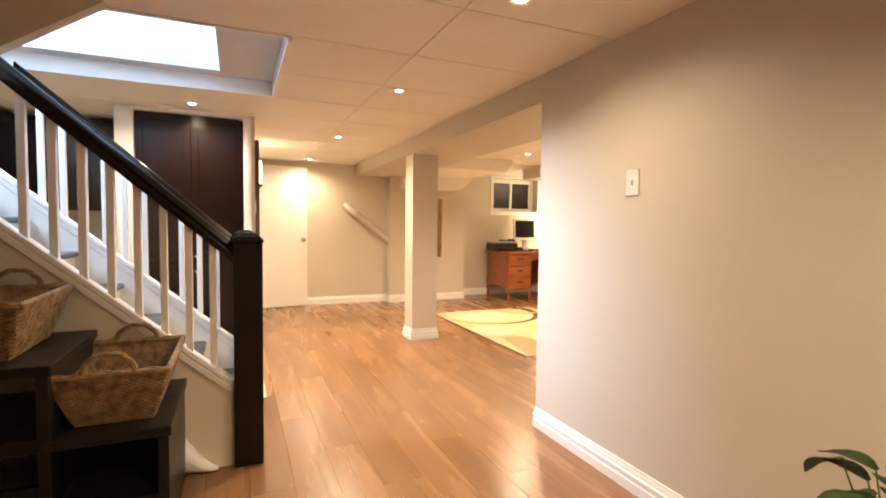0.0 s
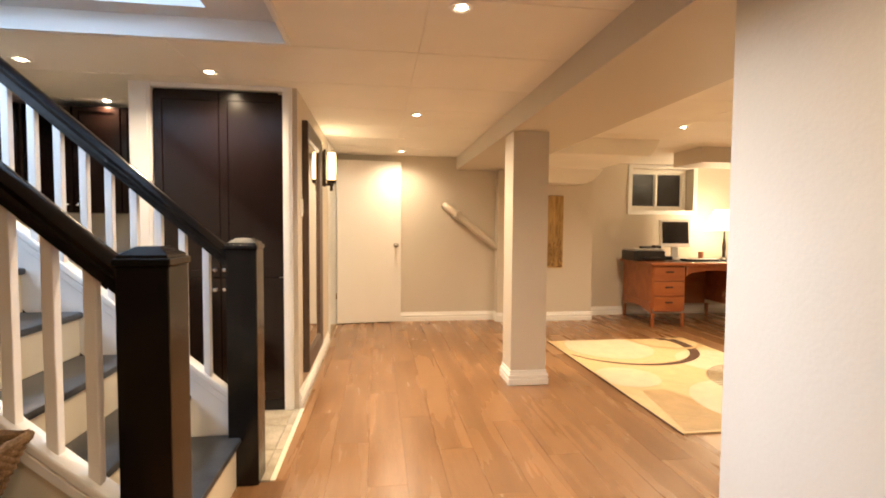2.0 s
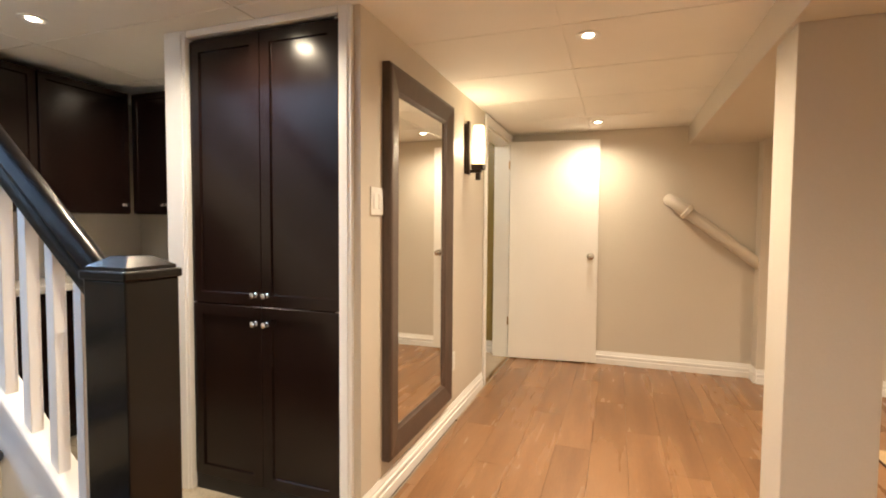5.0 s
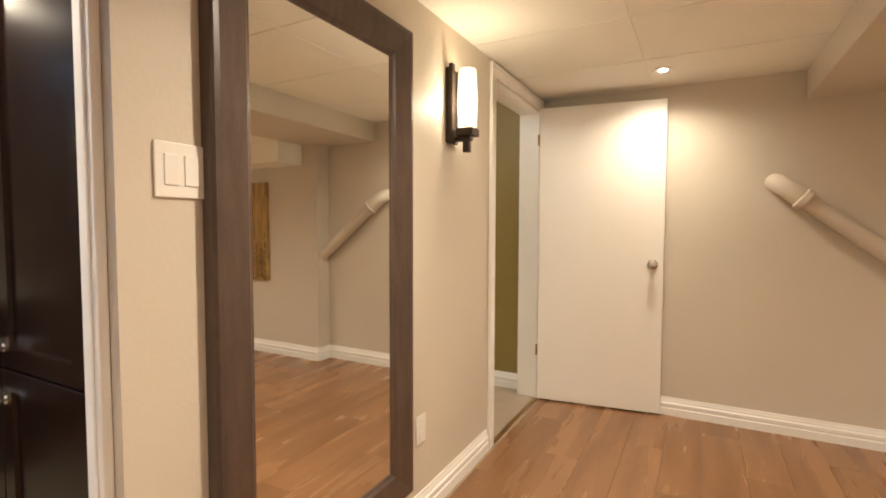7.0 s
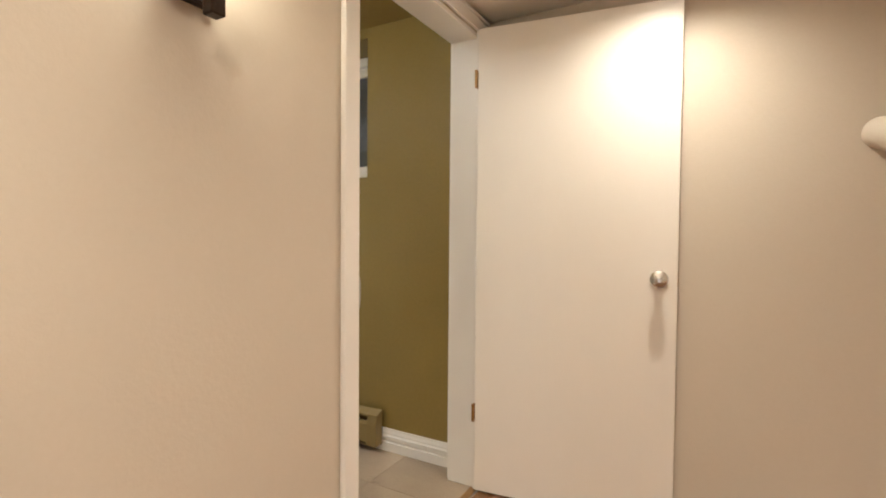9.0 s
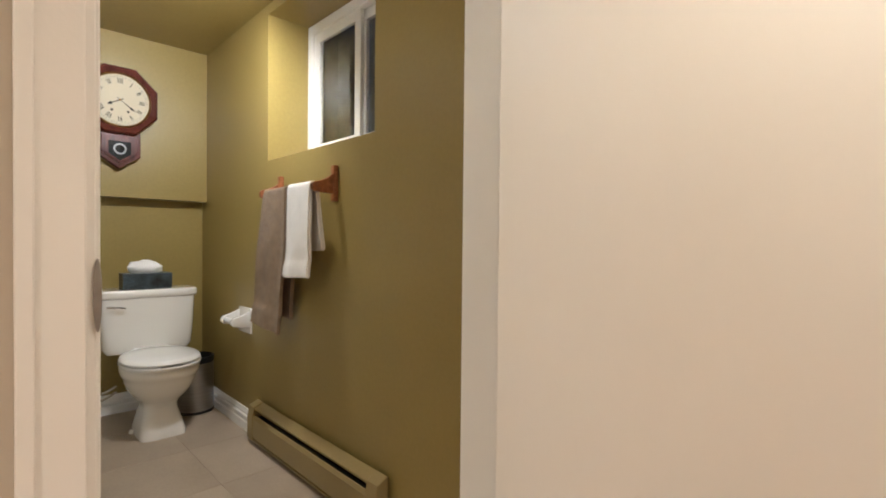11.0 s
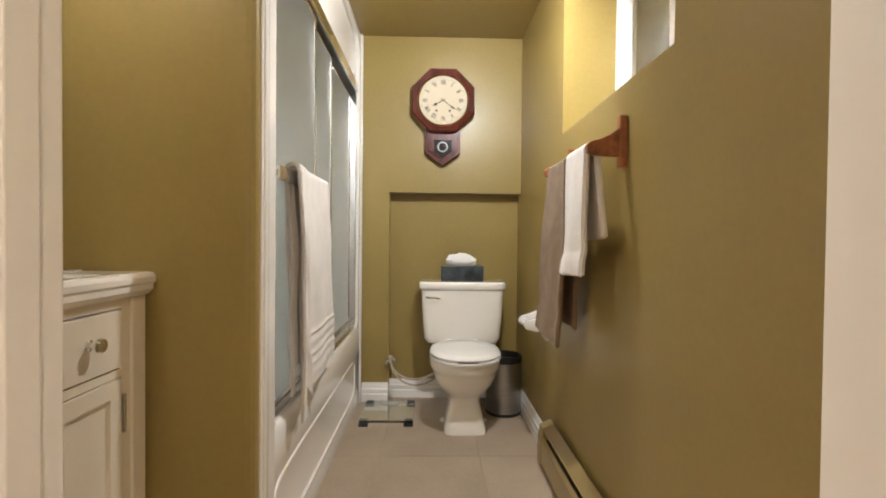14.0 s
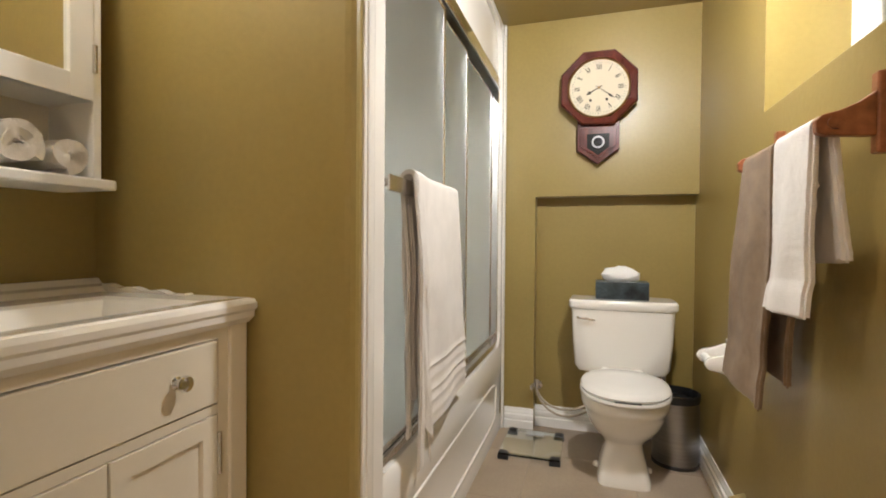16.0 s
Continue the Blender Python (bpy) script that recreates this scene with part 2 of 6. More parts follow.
def prism(poly, axis, a, b, bevel=0.0, bm=None):
    """A closed polygon of (u, v), drawn along an axis from a to b. axis x: (y, z), y: (x, z), z: (x, y)."""
    own = bmesh.new()
    put = {"x": lambda u, v, w: (w, u, v), "y": lambda u, v, w: (u, w, v), "z": lambda u, v, w: (u, v, w)}[axis]
    lo = [own.verts.new(put(u, v, a)) for u, v in poly]
    hi = [own.verts.new(put(u, v, b)) for u, v in poly]
    own.faces.new(lo[::-1])
    own.faces.new(hi)
    for i in range(len(poly)):
        j = (i + 1) % len(poly)
        own.faces.new((lo[i], lo[j], hi[j], hi[i]))
    bmesh.ops.recalc_face_normals(own, faces=own.faces[:])
    if bevel:
        bmesh.ops.bevel(own, geom=own.edges[:], offset=bevel, segments=2, affect="EDGES", profile=0.5)
    return own if bm is None else add(bm, own)


def lathe(profile, centre, axis="z", seg=32, bm=None, sx=1.0, sy=1.0, ring=False):
    """Turns (radius, height) pairs about an axis through centre; ring: the profile closes on itself and leaves a hole."""
    own = bmesh.new()
    rings = []
    for r, h in profile:
        loop = []
        for i in range(seg):
            a = 2 * math.pi * i / seg
            p = (r * math.cos(a) * sx, r * math.sin(a) * sy, h)
            if axis == "x":
                p = (h, p[0], p[1])
            elif axis == "y":
                p = (p[0], h, p[1])
            elif axis == "-y":
                p = (p[0], -h, p[1])
            loop.append(own.verts.new(Vector(p) + Vector(centre)))
        rings.append(loop)
    for q, w in zip(rings, rings[1:]):
        for i in range(seg):
            j = (i + 1) % seg
            own.faces.new((q[i], q[j], w[j], w[i]))
    if ring:
        for i in range(seg):
            j = (i + 1) % seg
            own.faces.new((rings[-1][i], rings[-1][j], rings[0][j], rings[0][i]))
    else:
        own.faces.new(rings[0][::-1])
        own.faces.new(rings[-1])
    bmesh.ops.recalc_face_normals(own, faces=own.faces[:])
    return own if bm is None else add(bm, own)


def tube(points, radius, seg=10, bm=None, closed=False, flat=1.0):
    """A round rod along points; radius may be a number or one per point."""
    own = bmesh.new()
    pts = [Vector(p) for p in points]
    n = len(pts)
    rad = radius if isinstance(radius, (list, tuple)) else [radius] * n
    rings, side = [], None
    for i, p in enumerate(pts):
        if closed:
            d = pts[(i + 1) % n] - pts[i - 1]
        else:
            d = pts[min(i + 1, n - 1)] - pts[max(i - 1, 0)]
        d.normalize()
        if side is None:
            side = d.orthogonal().normalized()
        side = (side - d * side.dot(d)).normalized()
        up = d.cross(side)
        rings.append([own.verts.new(p + rad[i] * (math.cos(2 * math.pi * k / seg) * side + flat * math.sin(2 * math.pi * k / seg) * up))
                      for k in range(seg)])
    for i in range(n if closed else n - 1):
        q, w = rings[i], rings[(i + 1) % n]
        for k in range(seg):
            own.faces.new((q[k], q[(k + 1) % seg], w[(k + 1) % seg], w[k]))
    if not closed:
        own.faces.new(rings[0][::-1])
        own.faces.new(rings[-1])
    bmesh.ops.recalc_face_normals(own, faces=own.faces[:])
    return own if bm is None else add(bm, own)


def loft(rings, bm=None, cap=True):
    """Skins a row of rings of equal length."""
    own = bmesh.new()
    vs = [[own.verts.new(p) for p in ring] for ring in rings]
    for q, w in zip(vs, vs[1:]):
        n = len(q)
        for i in range(n):
            own.faces.new((q[i], q[(i + 1) % n], w[(i + 1) % n], w[i]))
    if cap:
        own.faces.new(vs[0][::-1])
        own.faces.new(vs[-1])
    bmesh.ops.recalc_face_normals(own, faces=own.faces[:])
    return own if bm is None else add(bm, own)


def moved(bm, m):
    bm.transform(m)
    return bm


# ---- structure ----
HX = 0.205            # hall side of the wall with the mirror
BX = 0.085            # bathroom side of the same wall
SX = 1.730            # wall beside the stairs
RX = 1.730            # wall and beam on the other side of the hall
BACK = 7.15           # far wall of the hall, outer wall of the bathroom
DY0, DY1, DTOP = 6.195, 7.050, 2.03   # bathroom doorway

structure("wall_mirror", boxes([(BX, HX, 4.2605, DY0, 0, 2.3), (BX, HX, DY1, BACK + 0.002, 0, 2.3), (BX, HX, DY0, DY1, DTOP, 2.3)]),
          paint_hall, "greige painted drywall with a doorway into the bathroom")
structure("wall_hall_end", boxes([(HX, 2.25, BACK, BACK + 0.3, 0, 2.3)]), paint_hall, "greige painted drywall at the end of the hall")
structure("wall_hall_side", boxes([(SX, SX + 0.12, -2.4, 2.25, 0, 2.3)]), paint_hall, "greige painted drywall beside the stairs, lit by daylight")
structure("wall_office_near", boxes([(SX + 0.12, 6.3, 2.13, 2.25, 0, 2.3)]), paint_hall, "greige painted drywall of the office")
structure("wall_office_end", boxes([(2.25, 3.53, 7.0, BACK + 0.3, 0, 2.3), (3.53, 4.25, 7.34, 7.62, 0, 2.3), (5.20, 6.3, 7.34, 7.62, 0, 2.3),
                                    (4.25, 5.20, 7.34, 7.62, 0, 1.47), (4.25, 5.20, 7.34, 7.62, 2.07, 2.3), (3.53, 6.3, 7.62, 7.66, 0, 1.4)]),
          paint_hall, "greige painted drywall with a small high window")
structure("wall_office_side", boxes([(6.12, 6.3, 2.25, 7.34, 0, 2.3)]), paint_hall, "greige painted drywall beside the desk")
structure("wall_behind", boxes([(-2.8, SX, -2.5, -2.4, 0, 2.3)]), paint_hall, "greige painted drywall at the start of the hall")
structure("wall_stair_side", boxes([(-2.9, -2.8, -2.5, 5.5, 0, 2.3)]), paint_hall, "greige painted drywall beyond the stairs")
structure("wall_kitchen", boxes([(-2.8, -0.80, 5.30, 5.4, 0, 2.3), (-0.80, BX, 5.30, 5.4, 0, 2.3)]), paint_hall, "greige painted drywall behind the kitchen cabinets")
structure("wall_bath_window", boxes([(-2.75, -1.43, BACK, BACK + 0.3, 0, 2.4), (-0.50, BX, BACK, BACK + 0.3, 0, 2.4),
                                     (-1.43, -0.50, BACK, BACK + 0.3, 0, 1.45), (-1.43, -0.50, BACK, BACK + 0.3, 2.19, 2.4)]),
          paint_olive, "olive green satin painted wall with a recessed window")
structure("wall_bath_end", boxes([(-2.67, -2.37, 5.38, 6.341, 0, 2.4), (-2.67, -2.37, 6.341, BACK, 1.288, 2.4), (-2.67, -2.455, 6.341, BACK, 0, 1.288)]),
          paint_olive, "olive green satin painted wall with a niche behind the toilet")
structure("wall_bath_vanity", boxes([(-2.37, BX, 5.402, 5.452, 0, 2.4)]), paint_olive, "olive green satin painted wall behind the vanity")
structure("wall_bath_stub", prism([(-0.632, 5.452), (-0.588, 5.452), (-0.588, 5.88), (-0.600, 6.145), (-0.603, 6.158), (-0.611, 6.166), (-0.62, 6.169), (-0.632, 6.169)], "z", 0, BATH_CEIL), paint_olive, "olive green painted stub wall between vanity and tub")
structure("wall_bath_door", boxes([(BX - 0.012, BX - 0.001, 5.452, DY0 - 0.02, 0, 2.3), (BX - 0.012, BX - 0.001, DY0 - 0.02, DY1 + 0.02, DTOP + 0.02, 2.3),
                                   (BX - 0.012, BX - 0.001, DY1 + 0.02, BACK, 0, 2.3)]), paint_olive, "olive green painted wall round the doorway")

# ceilings: dropped tiles on thin bars, with the stairwell cut out
HOLE = (-2.75, 0.31, 2.30, 3.44)


def ceiling_tiles():
    bm = bmesh.new()
    xs = [-2.8, -1.51, -0.29, 0.93, 2.15, 3.37, 4.59, 5.81, 6.12]
    ys = [-2.4 + 0.0] + [4.11 + 0.61 * k for k in range(-10, 6)] + [7.34]
    for x0, x1 in zip(xs, xs[1:]):
        for y0, y1 in zip(ys, ys[1:]):
            cells = [(x0, x1, y0, y1)]
            cut = []
            hx0, hx1, hy0, hy1 = HOLE
            for c in cells:
                if c[1] <= hx0 or c[0] >= hx1 or c[3] <= hy0 or c[2] >= hy1:
                    cut.append(c)
                    continue
                a, b, d, e = c
                if a < hx0:
                    cut.append((a, hx0, d, e))
                if b > hx1:
                    cut.append((hx1, b, d, e))
                lo, hi = max(a, hx0), min(b, hx1)
                if d < hy0:
                    cut.append((lo, hi, d, hy0))
                if e > hy1:
                    cut.append((lo, hi, hy1, e))
            for a, b, d, e in cut:
                if d > 5.3:
                    a = max(a, BX + 0.01)
                if b - a < 0.02 or e - d < 0.02:
                    continue
                own = box(a + 0.004, b - 0.004, d + 0.004, e - 0.004, CEIL, CEIL + 0.02)
                add(bm, own)
    return bm


structure("ceiling", ceiling_tiles(), tile_ceiling, "cream dropped ceiling of large lay-in panels")
structure("ceiling_backing", boxes([(-2.8, 6.3, -2.5, 2.30, CEIL + 0.005, CEIL + 0.16), (HOLE[1], 6.3, 2.30, 3.44, CEIL + 0.005, CEIL + 0.16),
                                    (-2.8, 6.3, 3.44, 5.35, CEIL + 0.005, CEIL + 0.16), (BX, 6.3, 5.35, 7.5, CEIL + 0.005, CEIL + 0.16)]),
          tile_ceiling, "cream ceiling bars between the panels")
structure("ceiling_bath", boxes([(-2.6, BX, 5.4, 7.36, BATH_CEIL, BATH_CEIL + 0.1)]), paint_olive, "olive green painted bathroom ceiling")
# stairwell: a white rim, a flat board above it and the shaft to the floor above
structure("trim_stairwell", boxes([(-2.75, 0.31, 3.42, 3.44, 2.10, 2.26), (0.29, 0.31, 2.30, 3.42, 2.10, 2.26), (-2.75, 0.29, 2.30, 2.315, 2.115, 2.26)]),
          paint_white, "white painted rim round the stairwell opening")
structure("ceiling_stairwell", boxes([(-2.75, -0.035, 3.305, 3.42, 2.20, 2.26), (-0.035, 0.29, 2.315, 3.42, 2.20, 2.26)]),
          paint_shaft, "plain board inside the stairwell opening")
structure("wall_stairwell", boxes([(-2.75, 0.05, 3.306, 3.42, 2.26, 4.4), (-0.034, 0.05, 2.315, 3.306, 2.26, 4.4), (-2.75, 0.05, 2.20, 2.30, 2.26, 4.4),
                                   (-2.85, -2.75, 2.20, 3.42, 2.26, 4.4)]), paint_shaft, "white stairwell walls in daylight")
structure("ceiling_upper", boxes([(-2.85, 0.05, 2.2, 3.42, 4.4, 4.5)]), paint_shaft, "white ceiling over the stairwell")
structure("beam_stair", prism([(-0.43, 2.125), (-2.8, 2.125), (-2.8, 0.45), (-0.9, 1.80)], "y", 2.235, 2.298), paint_hall, "slanting painted bulkhead beside the stairs")
# beam over the column, soffits
structure("beam", boxes([(RX, 2.43, 2.25, 7.0, 1.955, 2.13), (RX, 2.25, 7.0, BACK, 1.955, 2.13)]), paint_hall, "painted boxed beam along the hall")
structure("beam_soffit", prism([(2.43, 1.775), (3.30, 1.775), (3.40, 1.82), (3.48, 1.90), (3.52, 1.956), (2.43, 1.956)], "y", 6.72, 7.0,
                               bm=prism([(2.43, 1.956), (3.46, 1.956), (3.52, 2.02), (3.57, 2.13), (2.43, 2.13)], "y", 5.57, 7.0)), tile_ceiling, "painted boxed duct over the painting")
structure("beam_office", boxes([(4.23, 6.12, 5.84, 6.35, 1.95, 2.13)]), paint_hall, "painted boxed duct over the desk")

# floors
structure("floor_slab", boxes([(-2.9, 6.3, -2.5, 7.6, -0.12, -0.014)]), grout, "subfloor under the boards")


def column():
    th = thing("column", "square greige drywall column with a white baseboard", "column", (1.87, 4.65, 0))
    part("shaft", box(1.748, 2.03, 4.56, 4.80, 0, 1.956, 0.003), paint_hall, th)
    for k, (z0, z1, d) in enumerate(((0, 0.048, 0.020), (0.0485, 0.057, 0.013), (0.0575, 0.080, 0.018), (0.0805, 0.093, 0.011), (0.0935, 0.115, 0.007))):
        part("baseboard", box(1.748 - d, 2.03 + d, 4.56 - d, 4.80 + d, z0, z1, 0.004), paint_white, th, "white moulded baseboard")


column()


def baseboard(p, q, out, name="baseboard", material=None):
    """A moulded board along a wall from p to q; out is the way it stands off the wall."""
    p, q, o = Vector((*p, 0)), Vector((*q, 0)), Vector((*out, 0)).normalized()
    prof = [(0, 0), (0.018, 0), (0.018, 0.046), (0.011, 0.050), (0.011, 0.057), (0.017, 0.062), (0.017, 0.078), (0.010, 0.085), (0.010, 0.092), (0.006, 0.104), (0.004, 0.116), (0, 0.116)]
    bm = bmesh.new()
    a = [bm.verts.new(p + o * u + Vector((0, 0, v))) for u, v in prof]
    b = [bm.verts.new(q + o * u + Vector((0, 0, v))) for u, v in prof]
    bm.faces.new(a), bm.faces.new(b[::-1])
    for i in range(len(prof)):
        j = (i + 1) % len(prof)
        bm.faces.new((a[i], b[i], b[j], a[j]))
    bmesh.ops.recalc_face_normals(bm, faces=bm.faces[:])
    return structure(name, bm, material or paint_white, "white moulded baseboard")


baseboard((HX, 4.262), (HX, DY0 - 0.075), (1, 0))
baseboard((HX, BACK), (2.25, BACK), (0, -1))
baseboard((2.25, 7.0), (3.53, 7.0), (0, -1))
baseboard((3.53, 7.0), (3.53, 7.34), (1, 0))
baseboard((3.53, 7.34), (6.12, 7.34), (0, -1))
baseboard((6.12, 2.25), (6.12, 7.34), (-1, 0))
baseboard((SX, -2.4), (SX, 2.25), (-1, 0))
baseboard((SX, 2.25), (6.12, 2.25), (0, 1))
baseboard((2.25, 7.0), (2.25, BACK), (-1, 0))
baseboard((-2.37, BACK), (BX - 0.012, BACK), (0, -1))
baseboard((-2.37, 6.18), (-2.37, 6.341), (1, 0))
baseboard((-2.455, 6.341), (-2.455, BACK), (1, 0))


# ---- stairs ----
RUN, RISE, NOSE_X, NOSE_Z = 0.228, 0.20, 0.095, 0.235
SY0, SY1 = 2.45, 3.345


def cap_z(x):
    return 0.465 - 0.88 * x


def staircase():
    th = thing("staircase", "straight staircase with dark grey treads, cream risers and white stringers", "staircase", (0, 2.9, 0))
    for k in range(12):
        x, z = NOSE_X - RUN * k, NOSE_Z + RISE * k
        part("tread", box(x - RUN - 0.03, x, SY0, SY1, z - 0.032, z, 0.012), tread_grey, th, "dark grey painted tread with a round nosing", True)
        lo = 0 if k == 0 else z - RISE
        part("riser", box(x - 0.042, x - 0.024, SY0, SY1, lo, z - 0.033), paint_cream, th)
    for y0, y1, near in ((2.405, 2.448, True), (3.347, 3.39, False)):
        x0, x1 = -2.3, 0.036
        top = [(x1, cap_z(x1) - 0.035), (x0, cap_z(x0) - 0.035)]
        if near:
            poly = top + [(x0, 0.0), (x1, 0.0)]
            part("side_panel", prism(poly, "y", y0, y1), paint_cream, th, "cream painted panel under the stairs")
        else:
            poly = top + [(x0, cap_z(x0) - 0.36), (x1, cap_z(x1) - 0.36 if cap_z(x1) > 0.40 else 0.02)]
            part("stringer", prism(poly, "y", y0, y1), paint_white, th, "white painted stringer")
        yc = (y0 + y1) / 2
        cap = [(x1, cap_z(x1) - 0.035), (x1, cap_z(x1)), (x0, cap_z(x0)), (x0, cap_z(x0) - 0.035)]
        part("stringer_cap", prism(cap, "y", yc - 0.036, yc + 0.036, 0.006), paint_white, th)
        band = [(x1, cap_z(x1) - 0.075), (x1, cap_z(x1) - 0.036), (x0, cap_z(x0) - 0.036), (x0, cap_z(x0) - 0.075)]
        part("stringer_moulding", prism(band, "y", (y0 - 0.012) if near else y0 - 0.008, y1 + 0.01, 0.004), paint_white, th)


def newel(parent, xc, yc):
    w, top = 0.068, 1.118
    post = part("newel_post", box(xc - w, xc + w, yc - w, yc + w, 0, top, 0.004), black_gloss, parent, "square glossy black newel post")
    part("plate", box(xc - w - 0.006, xc + w + 0.006, yc - w - 0.006, yc + w + 0.006, top, top + 0.022, 0.004), black_gloss, post)
    a, b = w - 0.004, w - 0.038
    rings = [[(xc + s * sx, yc + s * sy, z) for sx, sy in ((-1, -1), (1, -1), (1, 1), (-1, 1))] for s, z in ((a, top + 0.022), (a, top + 0.03), (b, top + 0.052))]
    part("cap", loft(rings), black_gloss, post)


def railing(yc, xs, label):
    th = thing("stair_railing", label, "railing", (0.105, yc, 0), "stair railings")
    newel(th, 0.105, yc)
    x0, x1 = -1.10, 0.04
    prof = [(-0.030, -0.036), (0.030, -0.036), (0.033, -0.012), (0.027, 0.0), (0.033, 0.016), (0.024, 0.036), (0.010, 0.044), (-0.010, 0.044),
            (-0.024, 0.036), (-0.033, 0.016), (-0.027, 0.0), (-0.033, -0.012)]
    rings = []
    for x in (x0, x1):
        z = 1.102 - 0.88 * x
        rings.append([(x, yc + u, z + v * 1.25) for u, v in prof])
    part("handrail", loft(rings), black_gloss, th, "moulded glossy black handrail", True)
    for x in xs:
        bm = box(x - 0.0155, x + 0.0155, yc - 0.0155, yc + 0.0155, 0, 1, 0.0025)
        for v in bm.verts:
            v.co.z = (cap_z(v.co.x) - 0.006) if v.co.z < 0.5 else (1.055 - 0.88 * v.co.x)
        part("baluster", bm, paint_white, th, "square white baluster")


staircase()
railing(2.43, [-0.054 - 0.104 * k for k in range(10)], "black stair handrail with white balusters on the shelf side")
railing(3.365, [-0.067 - 0.103 * k for k in range(10)], "black stair handrail with white balusters on the kitchen side")


# ---- shelf and baskets beside the stairs ----
def step_shelf():
    th = thing("step_shelf", "black stepped wooden shelf standing against the stair panel", "shelf", (-0.6, 2.1, 0))
    y0, y1, t = 1.80, 2.386, 0.036
    for x0, x1, top in ((-0.555, -0.18, 0.475), (-1.02, -0.53, 0.735), (-1.5, -1.0, 0.995)):
        part("top_board", box(x0, x1 + 0.01, y0 - 0.01, y1, top - t, top, 0.004), black_satin, th)
        part("side_board", box(x1 - t, x1, y0, y1, 0, top - t - 0.001, 0.003), black_satin, th)
        part("shelf_board", box(x0, x1 - t - 0.001, y0, y1, top - 0.30, top - 0.30 + 0.05, 0.003), black_satin, th)
        part("plinth", box(x0, x1 - t - 0.001, y0 + 0.02, y0 + 0.045, 0, max(0.06, top - 0.42), 0.003), black_satin, th)
    part("side_board", box(-1.5, -1.5 + t, y0, y1, 0, 0.955, 0.003), black_satin, th)


def basket(cx, cy, z0, label):
    th = thing("wicker_basket", label, "basket", (cx, cy, z0), "baskets on the stepped shelf")
    bx, by, rx, ry, h = 0.125, 0.20, 0.185, 0.265, 0.20

    def ring(f, wob, phase, n=88, shrink=0.0):
        a, b = bx + (rx - bx) * f - shrink, by + (ry - by) * f - shrink
        pts = []
        per = 2 * (a + b) * 2
        for i in range(n):
            s = i / n * per
            if s < 2 * a:
                p, q = (-a + s, -b), (0, -1)
            elif s < 2 * a + 2 * b:
                p, q = (a, -b + s - 2 * a), (1, 0)
            elif s < 4 * a + 2 * b:
                p, q = (a - (s - 2 * a - 2 * b), b), (0, 1)
            else:
                p, q = (-a, b - (s - 4 * a - 2 * b)), (-1, 0)
            w = wob * (1 if (i + phase) % 2 else -1)
            pts.append((cx + p[0] + q[0] * w, cy + p[1] + q[1] * w))
        return pts

    weave = bmesh.new()
    rows = 25
    for k in range(rows):
        f = (k + 0.5) / rows
        z = z0 + 0.012 + (h - 0.02) * f
        tube([(x, y, z + 0.0012 * math.sin(i * 1.7 + k)) for i, (x, y) in enumerate(ring(f, 0.0032, k, 120))], 0.0050, 5, weave, True)
    part("weave", weave, wicker, th, "woven brown wicker strands", True)
    inner = loft([[(x, y, z0 + 0.012 + (h - 0.02) * f) for x, y in ring(f, 0, 0, 40, 0.006)] for f in (0, 1)], cap=False)
    part("lining", inner, wicker, th)
    part("bottom", box(cx - bx, cx + bx, cy - by, cy + by, z0, z0 + 0.014, 0.004), wicker, th)
    rim = bmesh.new()
    pts = ring(1.0, 0, 0, 88)
    tube([(x, y, z0 + h) for x, y in pts], 0.012, 7, rim, True)
    for ph in (0, 1):
        tube([(x + 0.006 * math.cos(i * 0.9 + ph * 3.1), y + 0.006 * math.cos(i * 0.9 + ph * 3.1), z0 + h + 0.010 * math.sin(i * 0.9 + ph * 3.1))
              for i, (x, y) in enumerate(pts)], 0.0065, 5, rim, True)
    part("rim", rim, wicker, th, "braided wicker rim", True)
    for s in (-1, 1):
        bm = bmesh.new()
        for ph in (0, 1, 2):
            tube([(cx - 0.08 * math.cos(a) + 0.005 * math.cos(a * 12 + ph * 2.1), cy + s * (ry + 0.002) + 0.005 * math.sin(a * 12 + ph * 2.1),
                   z0 + h + 0.075 * math.sin(a) + 0.004 * math.cos(a * 9 + ph)) for a in [math.pi * i / 26 for i in range(27)]], 0.007, 6, bm)
        part("handle", bm, wicker, th, "twisted wicker handle", True)


step_shelf()
basket(-0.365, 2.10, 0.475, "brown wicker basket with handles on the lower step")
basket(-0.79, 2.10, 0.735, "brown wicker basket with handles on the middle step")


def floor_cloth():
    """A crumpled white cloth slumped against the stair panel."""
    rnd = random.Random(6)
    rings = []
    for i in range(9):
        f = i / 8
        x, h, d = -0.185 + 0.15 * f, 0.17 * (1 - f) ** 1.5 + 0.012, 0.020 + 0.030 * math.sin(math.pi * (0.25 + 0.6 * f))
        ring = []
        for k in range(12):
            a = math.pi * k / 11
            ring.append((x + rnd.uniform(-0.003, 0.003), 2.404 - d * math.sin(a) * (1.0 - 0.35 * math.cos(a)) * rnd.uniform(0.92, 1.08), 0.001 + h * (0.5 + 0.5 * math.cos(a))))
        rings.append(ring)
    single("floor_cloth", loft(rings), tissue, "crumpled white cloth on the floor against the stair panel", "cloth", smooth=True)


floor_cloth()


